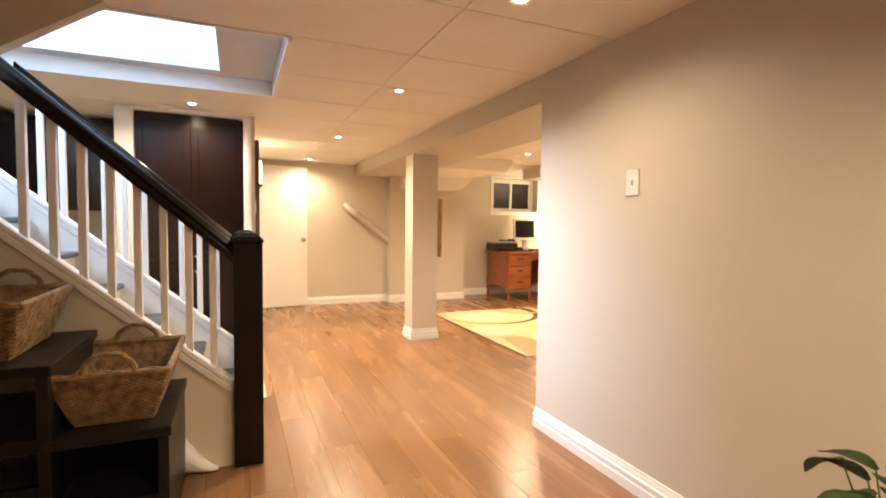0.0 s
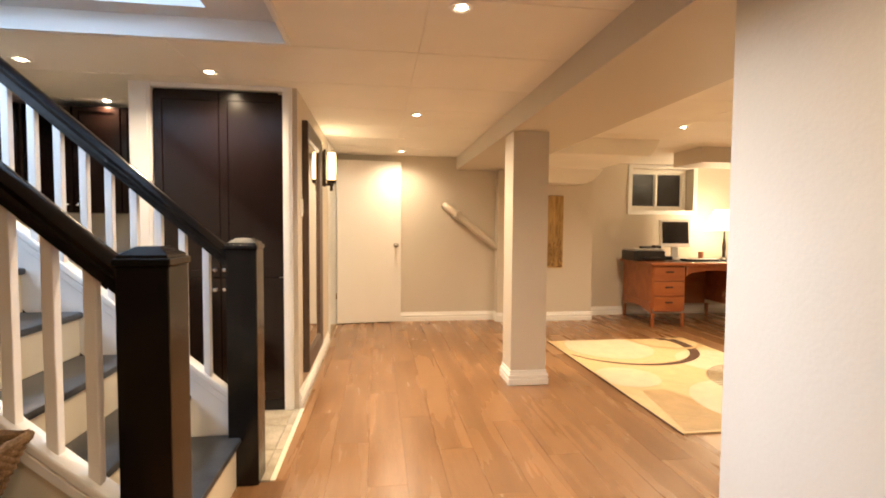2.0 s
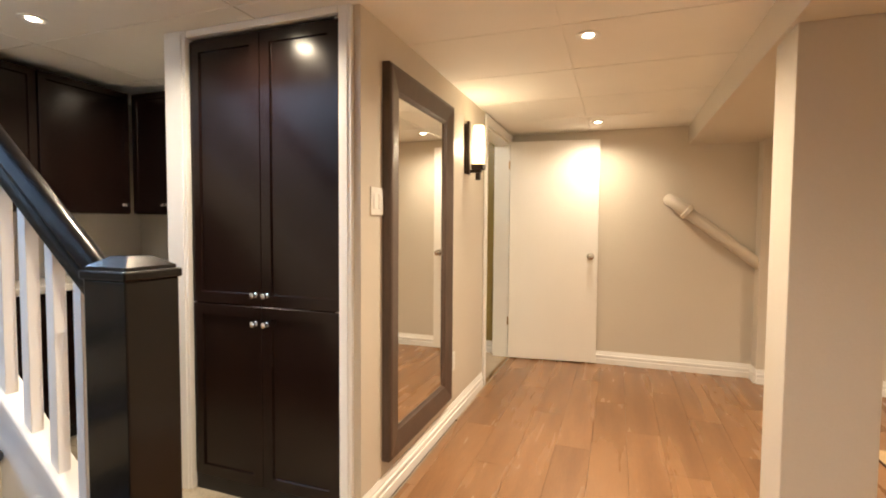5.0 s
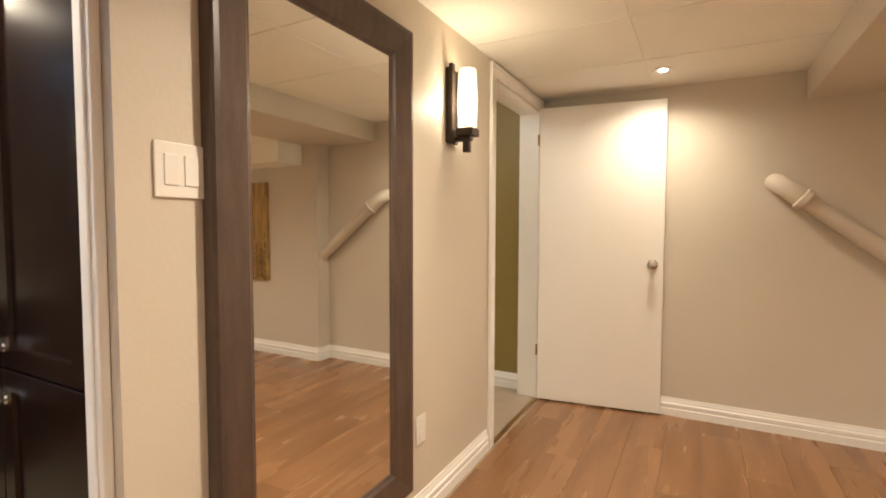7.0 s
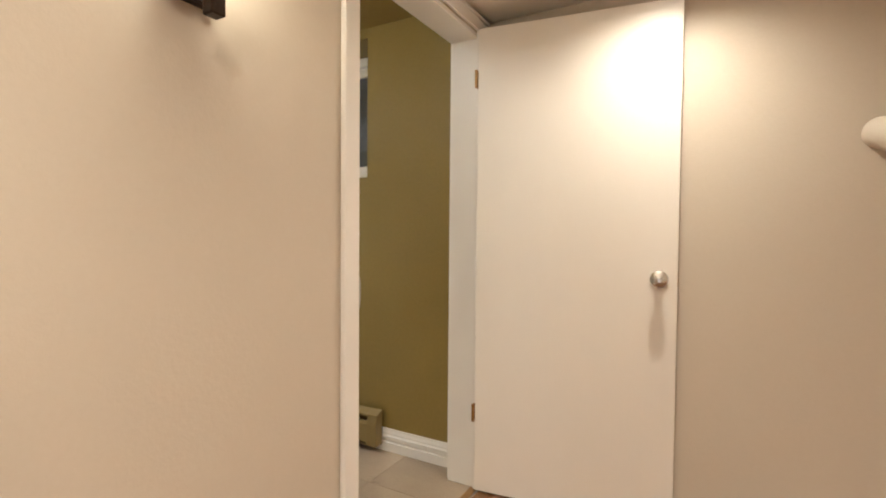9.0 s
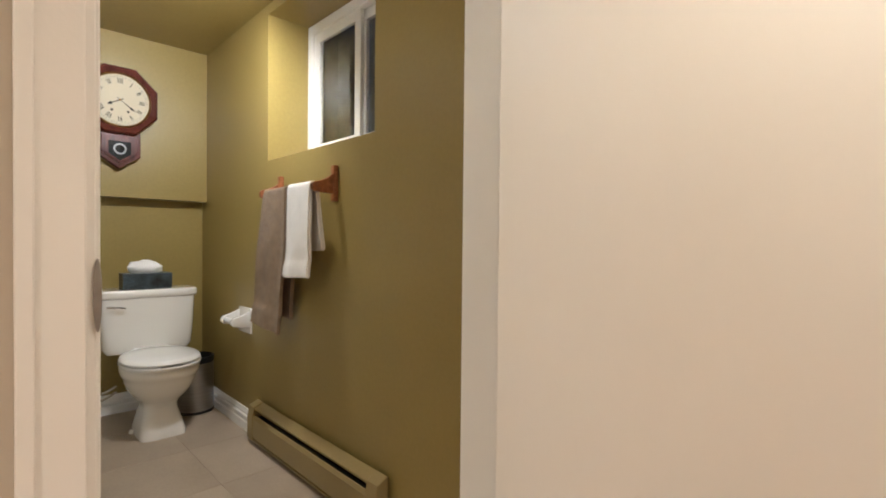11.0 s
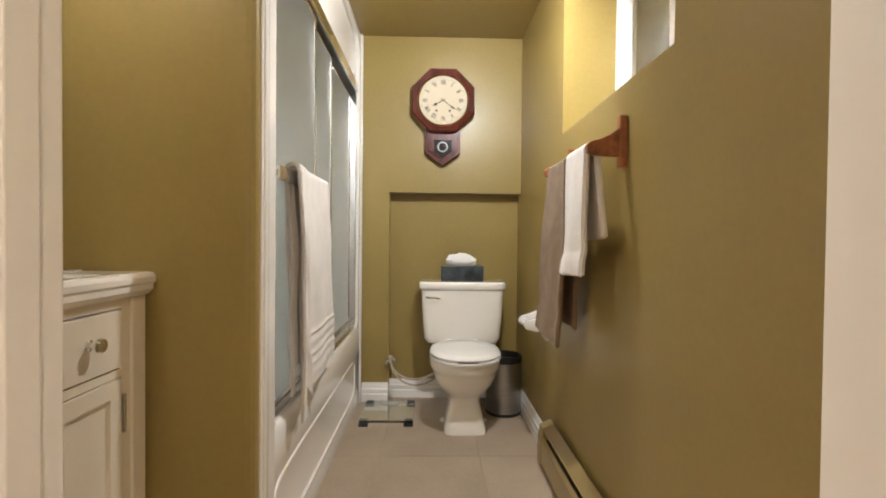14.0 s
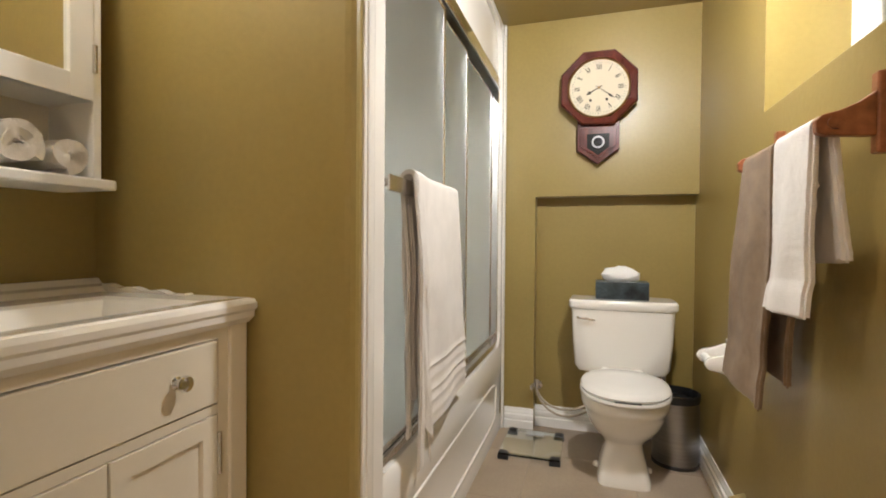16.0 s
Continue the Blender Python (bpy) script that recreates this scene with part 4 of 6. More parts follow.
def desk_items():
    th = thing("printer", "black flatbed printer on the desk", "printer", (4.17, 6.9, DT))
    part("body", box(3.97, 4.40, 6.72, 7.05, DT, DT + 0.13, 0.014), plastic_black, th)
    part("lid", box(3.98, 4.39, 6.74, 7.04, DT + 0.131, DT + 0.155, 0.008), plastic_grey, th, "grey scanner lid")
    part("paper_tray", box(4.06, 4.31, 6.66, 6.72, DT + 0.02, DT + 0.05, 0.005), plastic_black, th)
    th = thing("phone", "black handset lying on the printer", "phone", (4.24, 6.9, DT + 0.156))
    part("handset", moved(box(-0.09, 0.09, -0.022, 0.022, 0, 0.03, 0.008), Matrix.Translation((4.22, 6.9, DT + 0.156)) @ pose(0, 0, 0, 0, 0, 18)), plastic_black, th)
    th = thing("monitor", "small flat monitor with a pale bezel, switched off", "monitor", (4.75, 6.98, DT))
    m = Matrix.Translation((4.75, 6.98, 0)) @ pose(0, 0, 0, -6, 0, -8)
    part("bezel", moved(box(-0.21, 0.21, -0.02, 0.025, 0.97, 1.345, 0.008), m), plastic_white, th, "pale grey bezel")
    part("screen", moved(box(-0.178, 0.178, -0.0235, -0.0205, 1.02, 1.315), m), screen_black, th, "dark blank screen")
    part("neck", moved(box(-0.045, 0.045, 0.0, 0.03, DT + 0.02, 0.99, 0.006), m), plastic_grey, th)
    part("base", moved(box(-0.11, 0.11, -0.09, 0.09, DT - 0.001, DT + 0.022, 0.008), Matrix.Translation((4.75, 6.98, 0))), plastic_grey, th)
    th = thing("speaker", "small black desktop speaker beside the monitor", "speaker", (4.47, 7.02, DT))
    part("cabinet", box(4.42, 4.51, 6.99, 7.09, DT, DT + 0.19, 0.01), plastic_black, th)
    part("cone", lathe([(0.03, 0.0), (0.03, 0.004), (0.012, 0.006)], (4.465, 6.99, DT + 0.12), "-y", 18), plastic_grey, th)
    th = thing("keyboard", "black computer keyboard on the desk pad", "keyboard", (4.86, 6.66, DT + 0.005))
    part("case", box(4.62, 5.07, 6.59, 6.75, DT + 0.005, DT + 0.028, 0.005), plastic_black, th)
    keys = bmesh.new()
    for i in range(15):
        for j in range(5):
            box(4.632 + i * 0.0287, 4.655 + i * 0.0287, 6.605 + j * 0.0275, 6.626 + j * 0.0275, DT + 0.028, DT + 0.034, 0.001, keys, 1)
    tagged(part("keys", keys, plastic_grey, th, "grey keys"), kind="stuff")
    single("desk_pad", box(4.40, 5.30, 6.50, 6.86, DT, DT + 0.004, 0.001), plastic_black, "black desk pad under the keyboard", "desk pad")
    th = thing("papers", "loose white papers and a notebook on the desk", "papers", (5.2, 6.8, DT))
    part("sheet", moved(box(-0.11, 0.11, -0.15, 0.15, 0, 0.002), Matrix.Translation((5.24, 6.66, DT + 0.0045)) @ pose(0, 0, 0, 0, 0, 22)), tissue, th)
    part("notebook", moved(box(-0.08, 0.08, -0.1, 0.1, 0, 0.012, 0.002), Matrix.Translation((5.18, 6.96, DT)) @ pose(0, 0, 0, 0, 0, -14)), plastic_grey, th)
    th = thing("pen_cup", "small wooden cup on the desk", "cup", (5.14, 7.06, DT))
    part("cup", lathe([(0.03, 0), (0.034, 0.05), (0.036, 0.10), (0.031, 0.10), (0.029, 0.01)], (5.14, 7.06, DT), "z", 18), oak_red, th, smooth=True)
    th = thing("laptop_dock", "flat black docking station on the desk", "computer", (4.56, 6.74, DT))
    part("case", box(4.44, 4.60, 6.87, 6.98, DT, DT + 0.05, 0.006), plastic_black, th)
    th = thing("mouse", "dark computer mouse on the desk pad", "mouse", (5.14, 6.62, DT + 0.004))
    part("shell", lathe([(0.034, 0.0), (0.036, 0.008), (0.028, 0.022), (0.010, 0.030)], (5.15, 6.63, DT + 0.0042), "z", 18, sx=0.85, sy=1.5), plastic_black, th, smooth=True)
    th = thing("desk_cable", "black cable trailing off the desk pad", "cable", (5.4, 6.6, DT))
    part("cord", tube([(5.17, 6.68, DT + 0.012), (5.28, 6.60, DT + 0.006), (5.42, 6.56, DT + 0.005), (5.50, 6.62, DT + 0.005), (5.46, 6.74, DT + 0.005), (5.30, 6.90, DT + 0.005)], 0.004, 6), plastic_black, th, smooth=True)
    # table lamp
    x, y = 5.36, 6.9
    th = thing("table_lamp", "table lamp with a turned dark base and a lit cream shade", "lamp", (x, y, DT))
    part("base", lathe([(0.07, 0), (0.072, 0.012), (0.05, 0.022), (0.022, 0.04), (0.018, 0.10), (0.026, 0.17), (0.020, 0.23), (0.012, 0.30), (0.010, 0.42)],
                       (x, y, DT), "z", 24), bronze, th, "dark turned lamp base", True)
    sh = part("shade", lathe([(0.245, 1.195), (0.247, 1.20), (0.130, 1.475), (0.125, 1.475), (0.241, 1.198)], (x, y, 0), "z", 40, ring=True), lamp_shade_cloth, th, "glowing cream cloth shade", True)
    part("spider", tube([(x - 0.127, y, 1.46), (x, y, 1.44), (x + 0.127, y, 1.46)], 0.003, 6), brass, th)
    sh.visible_shadow = False


desk_items()


def swivel_chair():
    cx, cy = 5.13, 6.08
    th = thing("desk_chair", "brown wooden swivel desk chair with curved arms and a leather seat", "chair", (cx, cy, 0))
    part("seat", box(cx - 0.24, cx + 0.24, cy - 0.23, cy + 0.23, 0.42, 0.465, 0.02), leather, th, "tan leather seat", True)
    part("seat_frame", box(cx - 0.245, cx + 0.245, cy - 0.235, cy + 0.235, 0.385, 0.42, 0.012), oak_red, th)
    part("post", lathe([(0.03, 0.14), (0.03, 0.30), (0.05, 0.385)], (cx, cy, 0), "z", 18), bronze, th, smooth=True)
    for k in range(4):
        a = math.radians(25 + 90 * k)
        d = Vector((math.cos(a), math.sin(a), 0))
        c = Vector((cx, cy, 0))
        leg = part("leg", tube([c + Vector((0, 0, 0.19)), c + d * 0.12 + Vector((0, 0, 0.165)), c + d * 0.30 + Vector((0, 0, 0.065))], [0.034, 0.03, 0.022], 10, flat=1.2), oak_red, th, smooth=True)
        part("caster", lathe([(0.022, -0.01), (0.026, 0), (0.022, 0.01)], (c + d * 0.30 + Vector((0, 0, 0.027))), "x", 16), plastic_black, leg)
    arc = [(cx + 0.27 * math.sin(b), cy - 0.02 - 0.27 * math.cos(b), 0.70 + 0.05 * math.cos(b)) for b in [math.radians(-115 + 230 * i / 22) for i in range(23)]]
    part("back_rail", tube(arc, 0.026, 10, flat=1.5), oak_red, th, "curved arm and back rail", True)
    for i in (1, 5, 8, 11, 14, 17, 21):
        p = arc[i]
        part("spindle", tube([(cx + (p[0] - cx) * 0.85, cy + (p[1] - cy) * 0.85, 0.425), p], 0.012, 8), oak_red, th, smooth=True)


swivel_chair()


def painting():
    th = thing("painting", "narrow gold canvas painting with brown reeds, unframed", "painting", (2.98, 7.0, 0.70))
    part("canvas", box(2.855, 3.112, 6.962, 6.999, 0.70, 1.635, 0.003), art_gold, th, "gold streaked canvas")
    rnd = random.Random(4)
    stems, pods = bmesh.new(), bmesh.new()
    for i in range(15):
        x = rnd.uniform(2.865, 3.10)
        top = rnd.uniform(0.95, 1.50)
        box(x, x + 0.002, 6.960, 6.9622, 0.72, top, 0, stems)
    for i in range(170):
        x, z = rnd.uniform(2.862, 3.104), 0.71 + 0.36 * rnd.random() ** 1.7
        r = rnd.uniform(0.004, 0.009)
        lathe([(r * 0.5, 0), (r, 0.001), (r * 0.4, 0.0025)], (x, 6.962, z), "-y", 7, pods)
    tagged(part("reeds", stems, art_dark, th, "thin dark painted reeds"), kind="stuff")
    tagged(part("dabs", pods, art_dark, th, "dabbed brown paint"), kind="stuff")


painting()


def band(cx, cy, r, a0, a1, w0, w1, z, n=44, ry=1.0):
    """A flat curved band of woven pile, w0 wide at a0 and w1 at a1."""
    bm = bmesh.new()
    lo, hi = [], []
    for i in range(n + 1):
        f = i / n
        a = math.radians(a0 + (a1 - a0) * f)
        w = w0 + (w1 - w0) * (math.sin(f * math.pi) if w0 == w1 == 0 else f)
        for lst, rr in ((lo, r - w / 2), (hi, r + w / 2)):
            x = min(max(cx + rr * math.cos(a), 2.545), 4.085)
            y = min(max(cy + rr * ry * math.sin(a), 3.585), 5.855)
            lst.append(bm.verts.new((x, y, z)))
    for i in range(n):
        try:
            bm.faces.new((lo[i], lo[i + 1], hi[i + 1], hi[i]))
        except ValueError:
            pass
    bmesh.ops.recalc_face_normals(bm, faces=bm.faces[:])
    geo = bmesh.ops.extrude_face_region(bm, geom=bm.faces[:])
    for v in geo["geom"]:
        if isinstance(v, bmesh.types.BMVert):
            v.co.z += 0.0022
    bmesh.ops.recalc_face_normals(bm, faces=bm.faces[:])
    return bm


def rug():
    th = thing("rug", "cream area rug with sweeping brown, gold and striped arcs", "rug", (3.3, 4.7, 0))
    part("field", box(2.53, 4.10, 3.57, 5.87, 0.0005, 0.010, 0.003), rug_cream, th, "cream woven pile")
    for bx in (2.522, 4.10):
        part("border", box(bx, bx + 0.008, 3.565, 5.875, 0.0005, 0.009), rug_brown, th, "dark bound edge")
    part("arc", band(3.2, 5.62, 0.70, 205, 375, 0.012, 0.12, 0.0102), rug_brown, th, "dark brown tapering arc")
    part("arc", band(3.2, 5.62, 0.64, 375, 470, 0.10, 0.05, 0.0102), rug_brown, th, "dark brown tapering arc")
    part("arc", band(3.80, 5.78, 0.36, 150, 395, 0.07, 0.04, 0.0104), rug_gold, th, "gold brown ring")
    part("disc", band(3.05, 5.55, 0.22, 0, 360, 0.42, 0.42, 0.0100), rug_light, th, "pale oval")
    part("disc", band(2.75, 4.62, 0.13, 0, 360, 0.25, 0.25, 0.0100), rug_light, th, "pale oval")
    part("disc", band(3.85, 4.95, 0.20, 0, 360, 0.38, 0.38, 0.0100), rug_light, th, "pale oval")
    part("disc", band(3.45, 3.95, 0.26, 0, 360, 0.5, 0.5, 0.0100), rug_light, th, "pale oval")
    stripes = bmesh.new()
    for i in range(46):
        a = 75 + i * 5.2
        add(stripes, band(3.93, 4.30, 0.50, a, a + 2.4, 0.15, 0.15, 0.0103, 2))
    tagged(part("striped_ring", stripes, rug_grey, th, "dark striped ring"), kind="stuff")
    lines = bmesh.new()
    for i in range(34):
        y = 3.60 + i * 0.021
        box(2.56 + 0.004 * i, 3.15 - abs(i - 10) * 0.012, y, y + 0.008, 0.0101, 0.0118, 0, lines)
    tagged(part("striped_patch", lines, rug_gold, th, "gold pinstriped patch"), kind="stuff")


rug()


def plant():
    cx, cy = 1.42, 0.35
    th = thing("potted_plant", "leafy green plant in a clay pot on the floor", "plant", (cx, cy, 0))
    part("pot", lathe([(0.11, 0), (0.15, 0.24), (0.162, 0.245), (0.164, 0.285), (0.15, 0.285), (0.14, 0.25)], (cx, cy, 0), "z", 28), clay, th, "plain clay pot", True)
    part("soil", lathe([(0.139, 0.25), (0.10, 0.256), (0.02, 0.258)], (cx, cy, 0), "z", 20), soil, th)
    rnd = random.Random(11)
    for i in range(34):
        a, lean = rnd.uniform(0, 6.283), rnd.uniform(0.05, 0.19)
        h = rnd.uniform(0.36, 0.66)
        d = Vector((math.cos(a), math.sin(a), 0))
        base = Vector((cx, cy, 0.252)) + d * 0.03
        tip = Vector((cx, cy, h)) + d * lean
        midp = (base + tip) / 2 + Vector((0, 0, 0.05))
        stem = part("stem", tube([base, midp, tip], [0.004, 0.003, 0.002], 5), leaf_green, th)
        L, Wd = rnd.uniform(0.10, 0.15), rnd.uniform(0.030, 0.046)
        droop = rnd.uniform(-0.4, 0.25)
        out = (d + Vector((0, 0, droop))).normalized()
        side = out.cross(Vector((0, 0, 1))).normalized()
        up = side.cross(out)
        bm = bmesh.new()
        rows = []
        for s in range(7):
            f = s / 6
            w = Wd * math.sin(math.pi * min(1, f * 0.92 + 0.06)) ** 0.8
            c = tip + out * (L * f) - up * (0.35 * L * f * f)
            rows.append([bm.verts.new(c - side * w + up * w * 0.35), bm.verts.new(c), bm.verts.new(c + side * w + up * w * 0.35)])
        for q, w in zip(rows, rows[1:]):
            for k in range(2):
                bm.faces.new((q[k], q[k + 1], w[k + 1], w[k]))
        geo = bmesh.ops.solidify(bm, geom=bm.faces[:], thickness=0.0012)
        part("leaf", bm, leaf_green, stem, smooth=True)


plant()


# ---- bathroom ----
def squircle(cx, cy, a, b, z, n=40, p=2.6, front=1.0):
    """A rounded ring; p above 2 squares it, front stretches the +x half."""
    pts = []
    for i in range(n):
        t = 2 * math.pi * i / n
        c, s = math.cos(t), math.sin(t)
        x = a * math.copysign(abs(c) ** (2 / p), c)
        if x > 0:
            x *= front
        pts.append((cx + x, cy + b * math.copysign(abs(s) ** (2 / p), s), z))
    return pts


def toilet():
    yc = 6.785
    th = thing("toilet", "white ceramic two-piece toilet with the lid closed", "toilet", (-2.1, yc, 0))
    rings = [squircle(-1.985, yc, 0.142, 0.110, 0.0, p=6), squircle(-1.985, yc, 0.142, 0.109, 0.025, p=6), squircle(-1.99, yc, 0.128, 0.096, 0.08, p=5),
             squircle(-1.995, yc, 0.114, 0.082, 0.135, p=4), squircle(-1.99, yc, 0.114, 0.080, 0.165, p=3.2), squircle(-1.985, yc, 0.135, 0.097, 0.19, p=2.5),
             squircle(-1.975, yc, 0.168, 0.128, 0.222, p=2.3), squircle(-1.965, yc, 0.196, 0.153, 0.262, p=2.2), squircle(-1.96, yc, 0.210, 0.166, 0.300, p=2.15),
             squircle(-1.958, yc, 0.216, 0.171, 0.322, p=2.15), squircle(-1.957, yc, 0.226, 0.179, 0.331, p=2.15), squircle(-1.955, yc, 0.233, 0.185, 0.350, p=2.15),
             squircle(-1.955, yc, 0.233, 0.185, 0.372, p=2.15), squircle(-1.955, yc, 0.228, 0.180, 0.383, p=2.15)]
    part("bowl", loft(rings), ceramic, th, "glossy white bowl and foot", True)
    part("deck", box(-2.40, -2.08, yc - 0.11, yc + 0.11, 0.20, 0.398, 0.03, seg=4), ceramic, th, smooth=True)
    seat = [squircle(-1.945, yc, 0.232, 0.186, 0.384, p=2.2), squircle(-1.945, yc, 0.238, 0.19, 0.392, p=2.2), squircle(-1.945, yc, 0.236, 0.188, 0.402, p=2.2)]
    part("seat", loft(seat), acrylic, th, "white seat", True)
    lid = [squircle(-1.948, yc, 0.230, 0.184, 0.406, p=2.2), squircle(-1.948, yc, 0.235, 0.187, 0.414, p=2.2), squircle(-1.95, yc, 0.228, 0.181, 0.423, p=2.2),
           squircle(-1.955, yc, 0.20, 0.155, 0.430, p=2.2), squircle(-1.96, yc, 0.10, 0.08, 0.434, p=2.2)]
    part("lid", loft(lid), acrylic, th, "white closed lid", True)
    # Thin black strip draws the shade in the gap between seat and lid.
    part("lid_bumper", box(-1.720, -1.712, yc - 0.05, yc + 0.05, 0.4025, 0.4065), plastic_black, th, "black strip standing for the shade in the gap under the lid")
    for s in (-1, 1):
        part("hinge_cap", lathe([(0.018, 0.40), (0.018, 0.425), (0.012, 0.432)], (-2.16, yc + s * 0.075, 0), "z", 14), acrylic, th, smooth=True)
    tank = [squircle(-2.265, yc, 0.10, 0.205, 0.405, p=7), squircle(-2.265, yc, 0.108, 0.222, 0.43, p=7), squircle(-2.265, yc, 0.112, 0.232, 0.55, p=7), squircle(-2.265, yc, 0.115, 0.240, 0.71, p=7)]
    part("tank", loft(tank), ceramic, th, "white tank", True)
    lidt = [squircle(-2.265, yc, 0.118, 0.246, 0.712, p=7), squircle(-2.265, yc, 0.126, 0.253, 0.722, p=7), squircle(-2.265, yc, 0.126, 0.253, 0.748, p=7), squircle(-2.265, yc, 0.118, 0.245, 0.758, p=7)]
    part("tank_lid", loft(lidt), ceramic, th, "white tank lid", True)
    lv = part("lever", tube([(-2.145, yc - 0.205, 0.672), (-2.132, yc - 0.20, 0.672), (-2.128, yc - 0.16, 0.668), (-2.128, yc - 0.125, 0.662)], [0.007, 0.007, 0.006, 0.004], 8), chrome, th, "chrome flush lever", True)
    for s in (-1, 1):
        part("bolt_cap", lathe([(0.014, 0.0), (0.014, 0.012), (0.007, 0.02)], (-2.04, yc + s * 0.115, 0), "z", 12), ceramic, th, smooth=True)


toilet()


def supply_line():
    th = thing("water_supply", "braided water hose and chrome valve beside the toilet", "valve", (-2.37, 6.36, 0.28))
    part("escutcheon", lathe([(0.026, 0), (0.024, 0.006), (0.01, 0.010)], (-2.37, 6.365, 0.255), "x", 20), chrome, th, smooth=True)
    part("valve", tube([(-2.37, 6.365, 0.255), (-2.315, 6.365, 0.255), (-2.315, 6.365, 0.30)], 0.011, 10), chrome, th, smooth=True)
    part("valve_handle", lathe([(0.017, 0), (0.021, 0.006), (0.017, 0.014)], (-2.315, 6.345, 0.255), "-y", 16, sx=1.3), nickel, th, smooth=True)
    for drop, r in ((0.0, 0.0062), (0.035, 0.0055)):
        pts = []
        for i in range(25):
            f = i / 24
            pts.append((-2.315 + 0.07 * f, 6.365 + 0.27 * f ** 1.4, 0.26 - (0.115 + drop) * math.sin(math.pi * min(1.0, f * 0.62 + 0.02)) ** 0.8 + 0.06 * f ** 3))
        part("hose", tube(pts, r, 8), hose_beige, th, "thin beige water hose", True)


supply_line()


def tissue_box():
    cx, cy, z = -2.27, 6.785, 0.7585
    th = thing("tissue_box", "dark floral tissue box with a tissue pulled up", "tissue box", (cx, cy, z))
    part("carton", box(cx - 0.06, cx + 0.06, cy - 0.124, cy + 0.124, z, z + 0.088, 0.004), tissue_box_card, th, "dark teal floral carton")
    rnd = random.Random(3)
    rings = []
    for k, (r, h) in enumerate(((0.03, 0.083), (0.055, 0.10), (0.062, 0.125), (0.045, 0.148), (0.015, 0.16))):
        rings.append([(cx + r * 0.6 * math.cos(a) * (1 + rnd.uniform(-0.2, 0.2)), cy - 0.01 + r * 1.5 * math.sin(a) * (1 + rnd.uniform(-0.15, 0.15)), z + h + rnd.uniform(-0.006, 0.006))
                      for a in [2 * math.pi * i / 18 for i in range(18)]])
    part("tissue", loft(rings), tissue, th, "crumpled white tissue", True)


tissue_box()


def waste_bin():
    c = (-2.19, 7.03, 0)
    th = thing("waste_bin", "brushed steel waste bin with a black liner rim", "bin", c)
    part("body", lathe([(0.100, 0.012), (0.102, 0.02), (0.102, 0.315), (0.098, 0.318), (0.096, 0.10), (0.09, 0.03)], c, "z", 40), steel, th, smooth=True)
    part("base_ring", lathe([(0.104, 0), (0.105, 0.014), (0.10, 0.018)], c, "z", 40), plastic_black, th, smooth=True)
    part("liner_rim", lathe([(0.103, 0.300), (0.106, 0.31), (0.105, 0.335), (0.098, 0.338), (0.096, 0.30)], c, "z", 40, ring=True), plastic_black, th, smooth=True)
    th = thing("toilet_brush", "white toilet brush standing behind the bin", "brush", (-2.36, 7.0, 0))
    part("holder", lathe([(0.045, 0), (0.05, 0.02), (0.042, 0.13), (0.036, 0.13), (0.03, 0.02)], (-2.37, 7.0, 0), "z", 24), plastic_white, th, smooth=True)
    part("handle", lathe([(0.009, 0.10), (0.009, 0.36), (0.013, 0.38), (0.013, 0.45), (0.008, 0.462)], (-2.37, 7.0, 0), "z", 14), plastic_white, th, smooth=True)


waste_bin()


def bath_scale():
    th = thing("bathroom_scale", "clear glass bathroom scale with black feet", "scale", (-2.13, 6.36, 0))
    part("platform", box(-2.29, -1.955, 6.222, 6.512, 0.022, 0.030, 0.002), scale_glass, th, "clear glass platform").visible_shadow = False
    for x in (-2.27, -1.975):
        part("bar", box(x - 0.006, x + 0.006, 6.235, 6.50, 0.012, 0.021, 0.002), chrome, th)
        for y in (6.246, 6.488):
            part("foot", box(x - 0.022, x + 0.022, y - 0.026, y + 0.026, 0, 0.0215, 0.004), plastic_black, th, "black load foot")
            part("stud", box(x - 0.016, x + 0.016, y - 0.02, y + 0.02, 0.0302, 0.034, 0.002), plastic_black, th)
    part("display", box(-2.285, -2.235, 6.32, 6.41, 0.012, 0.0215, 0.002), plastic_grey, th)


bath_scale()


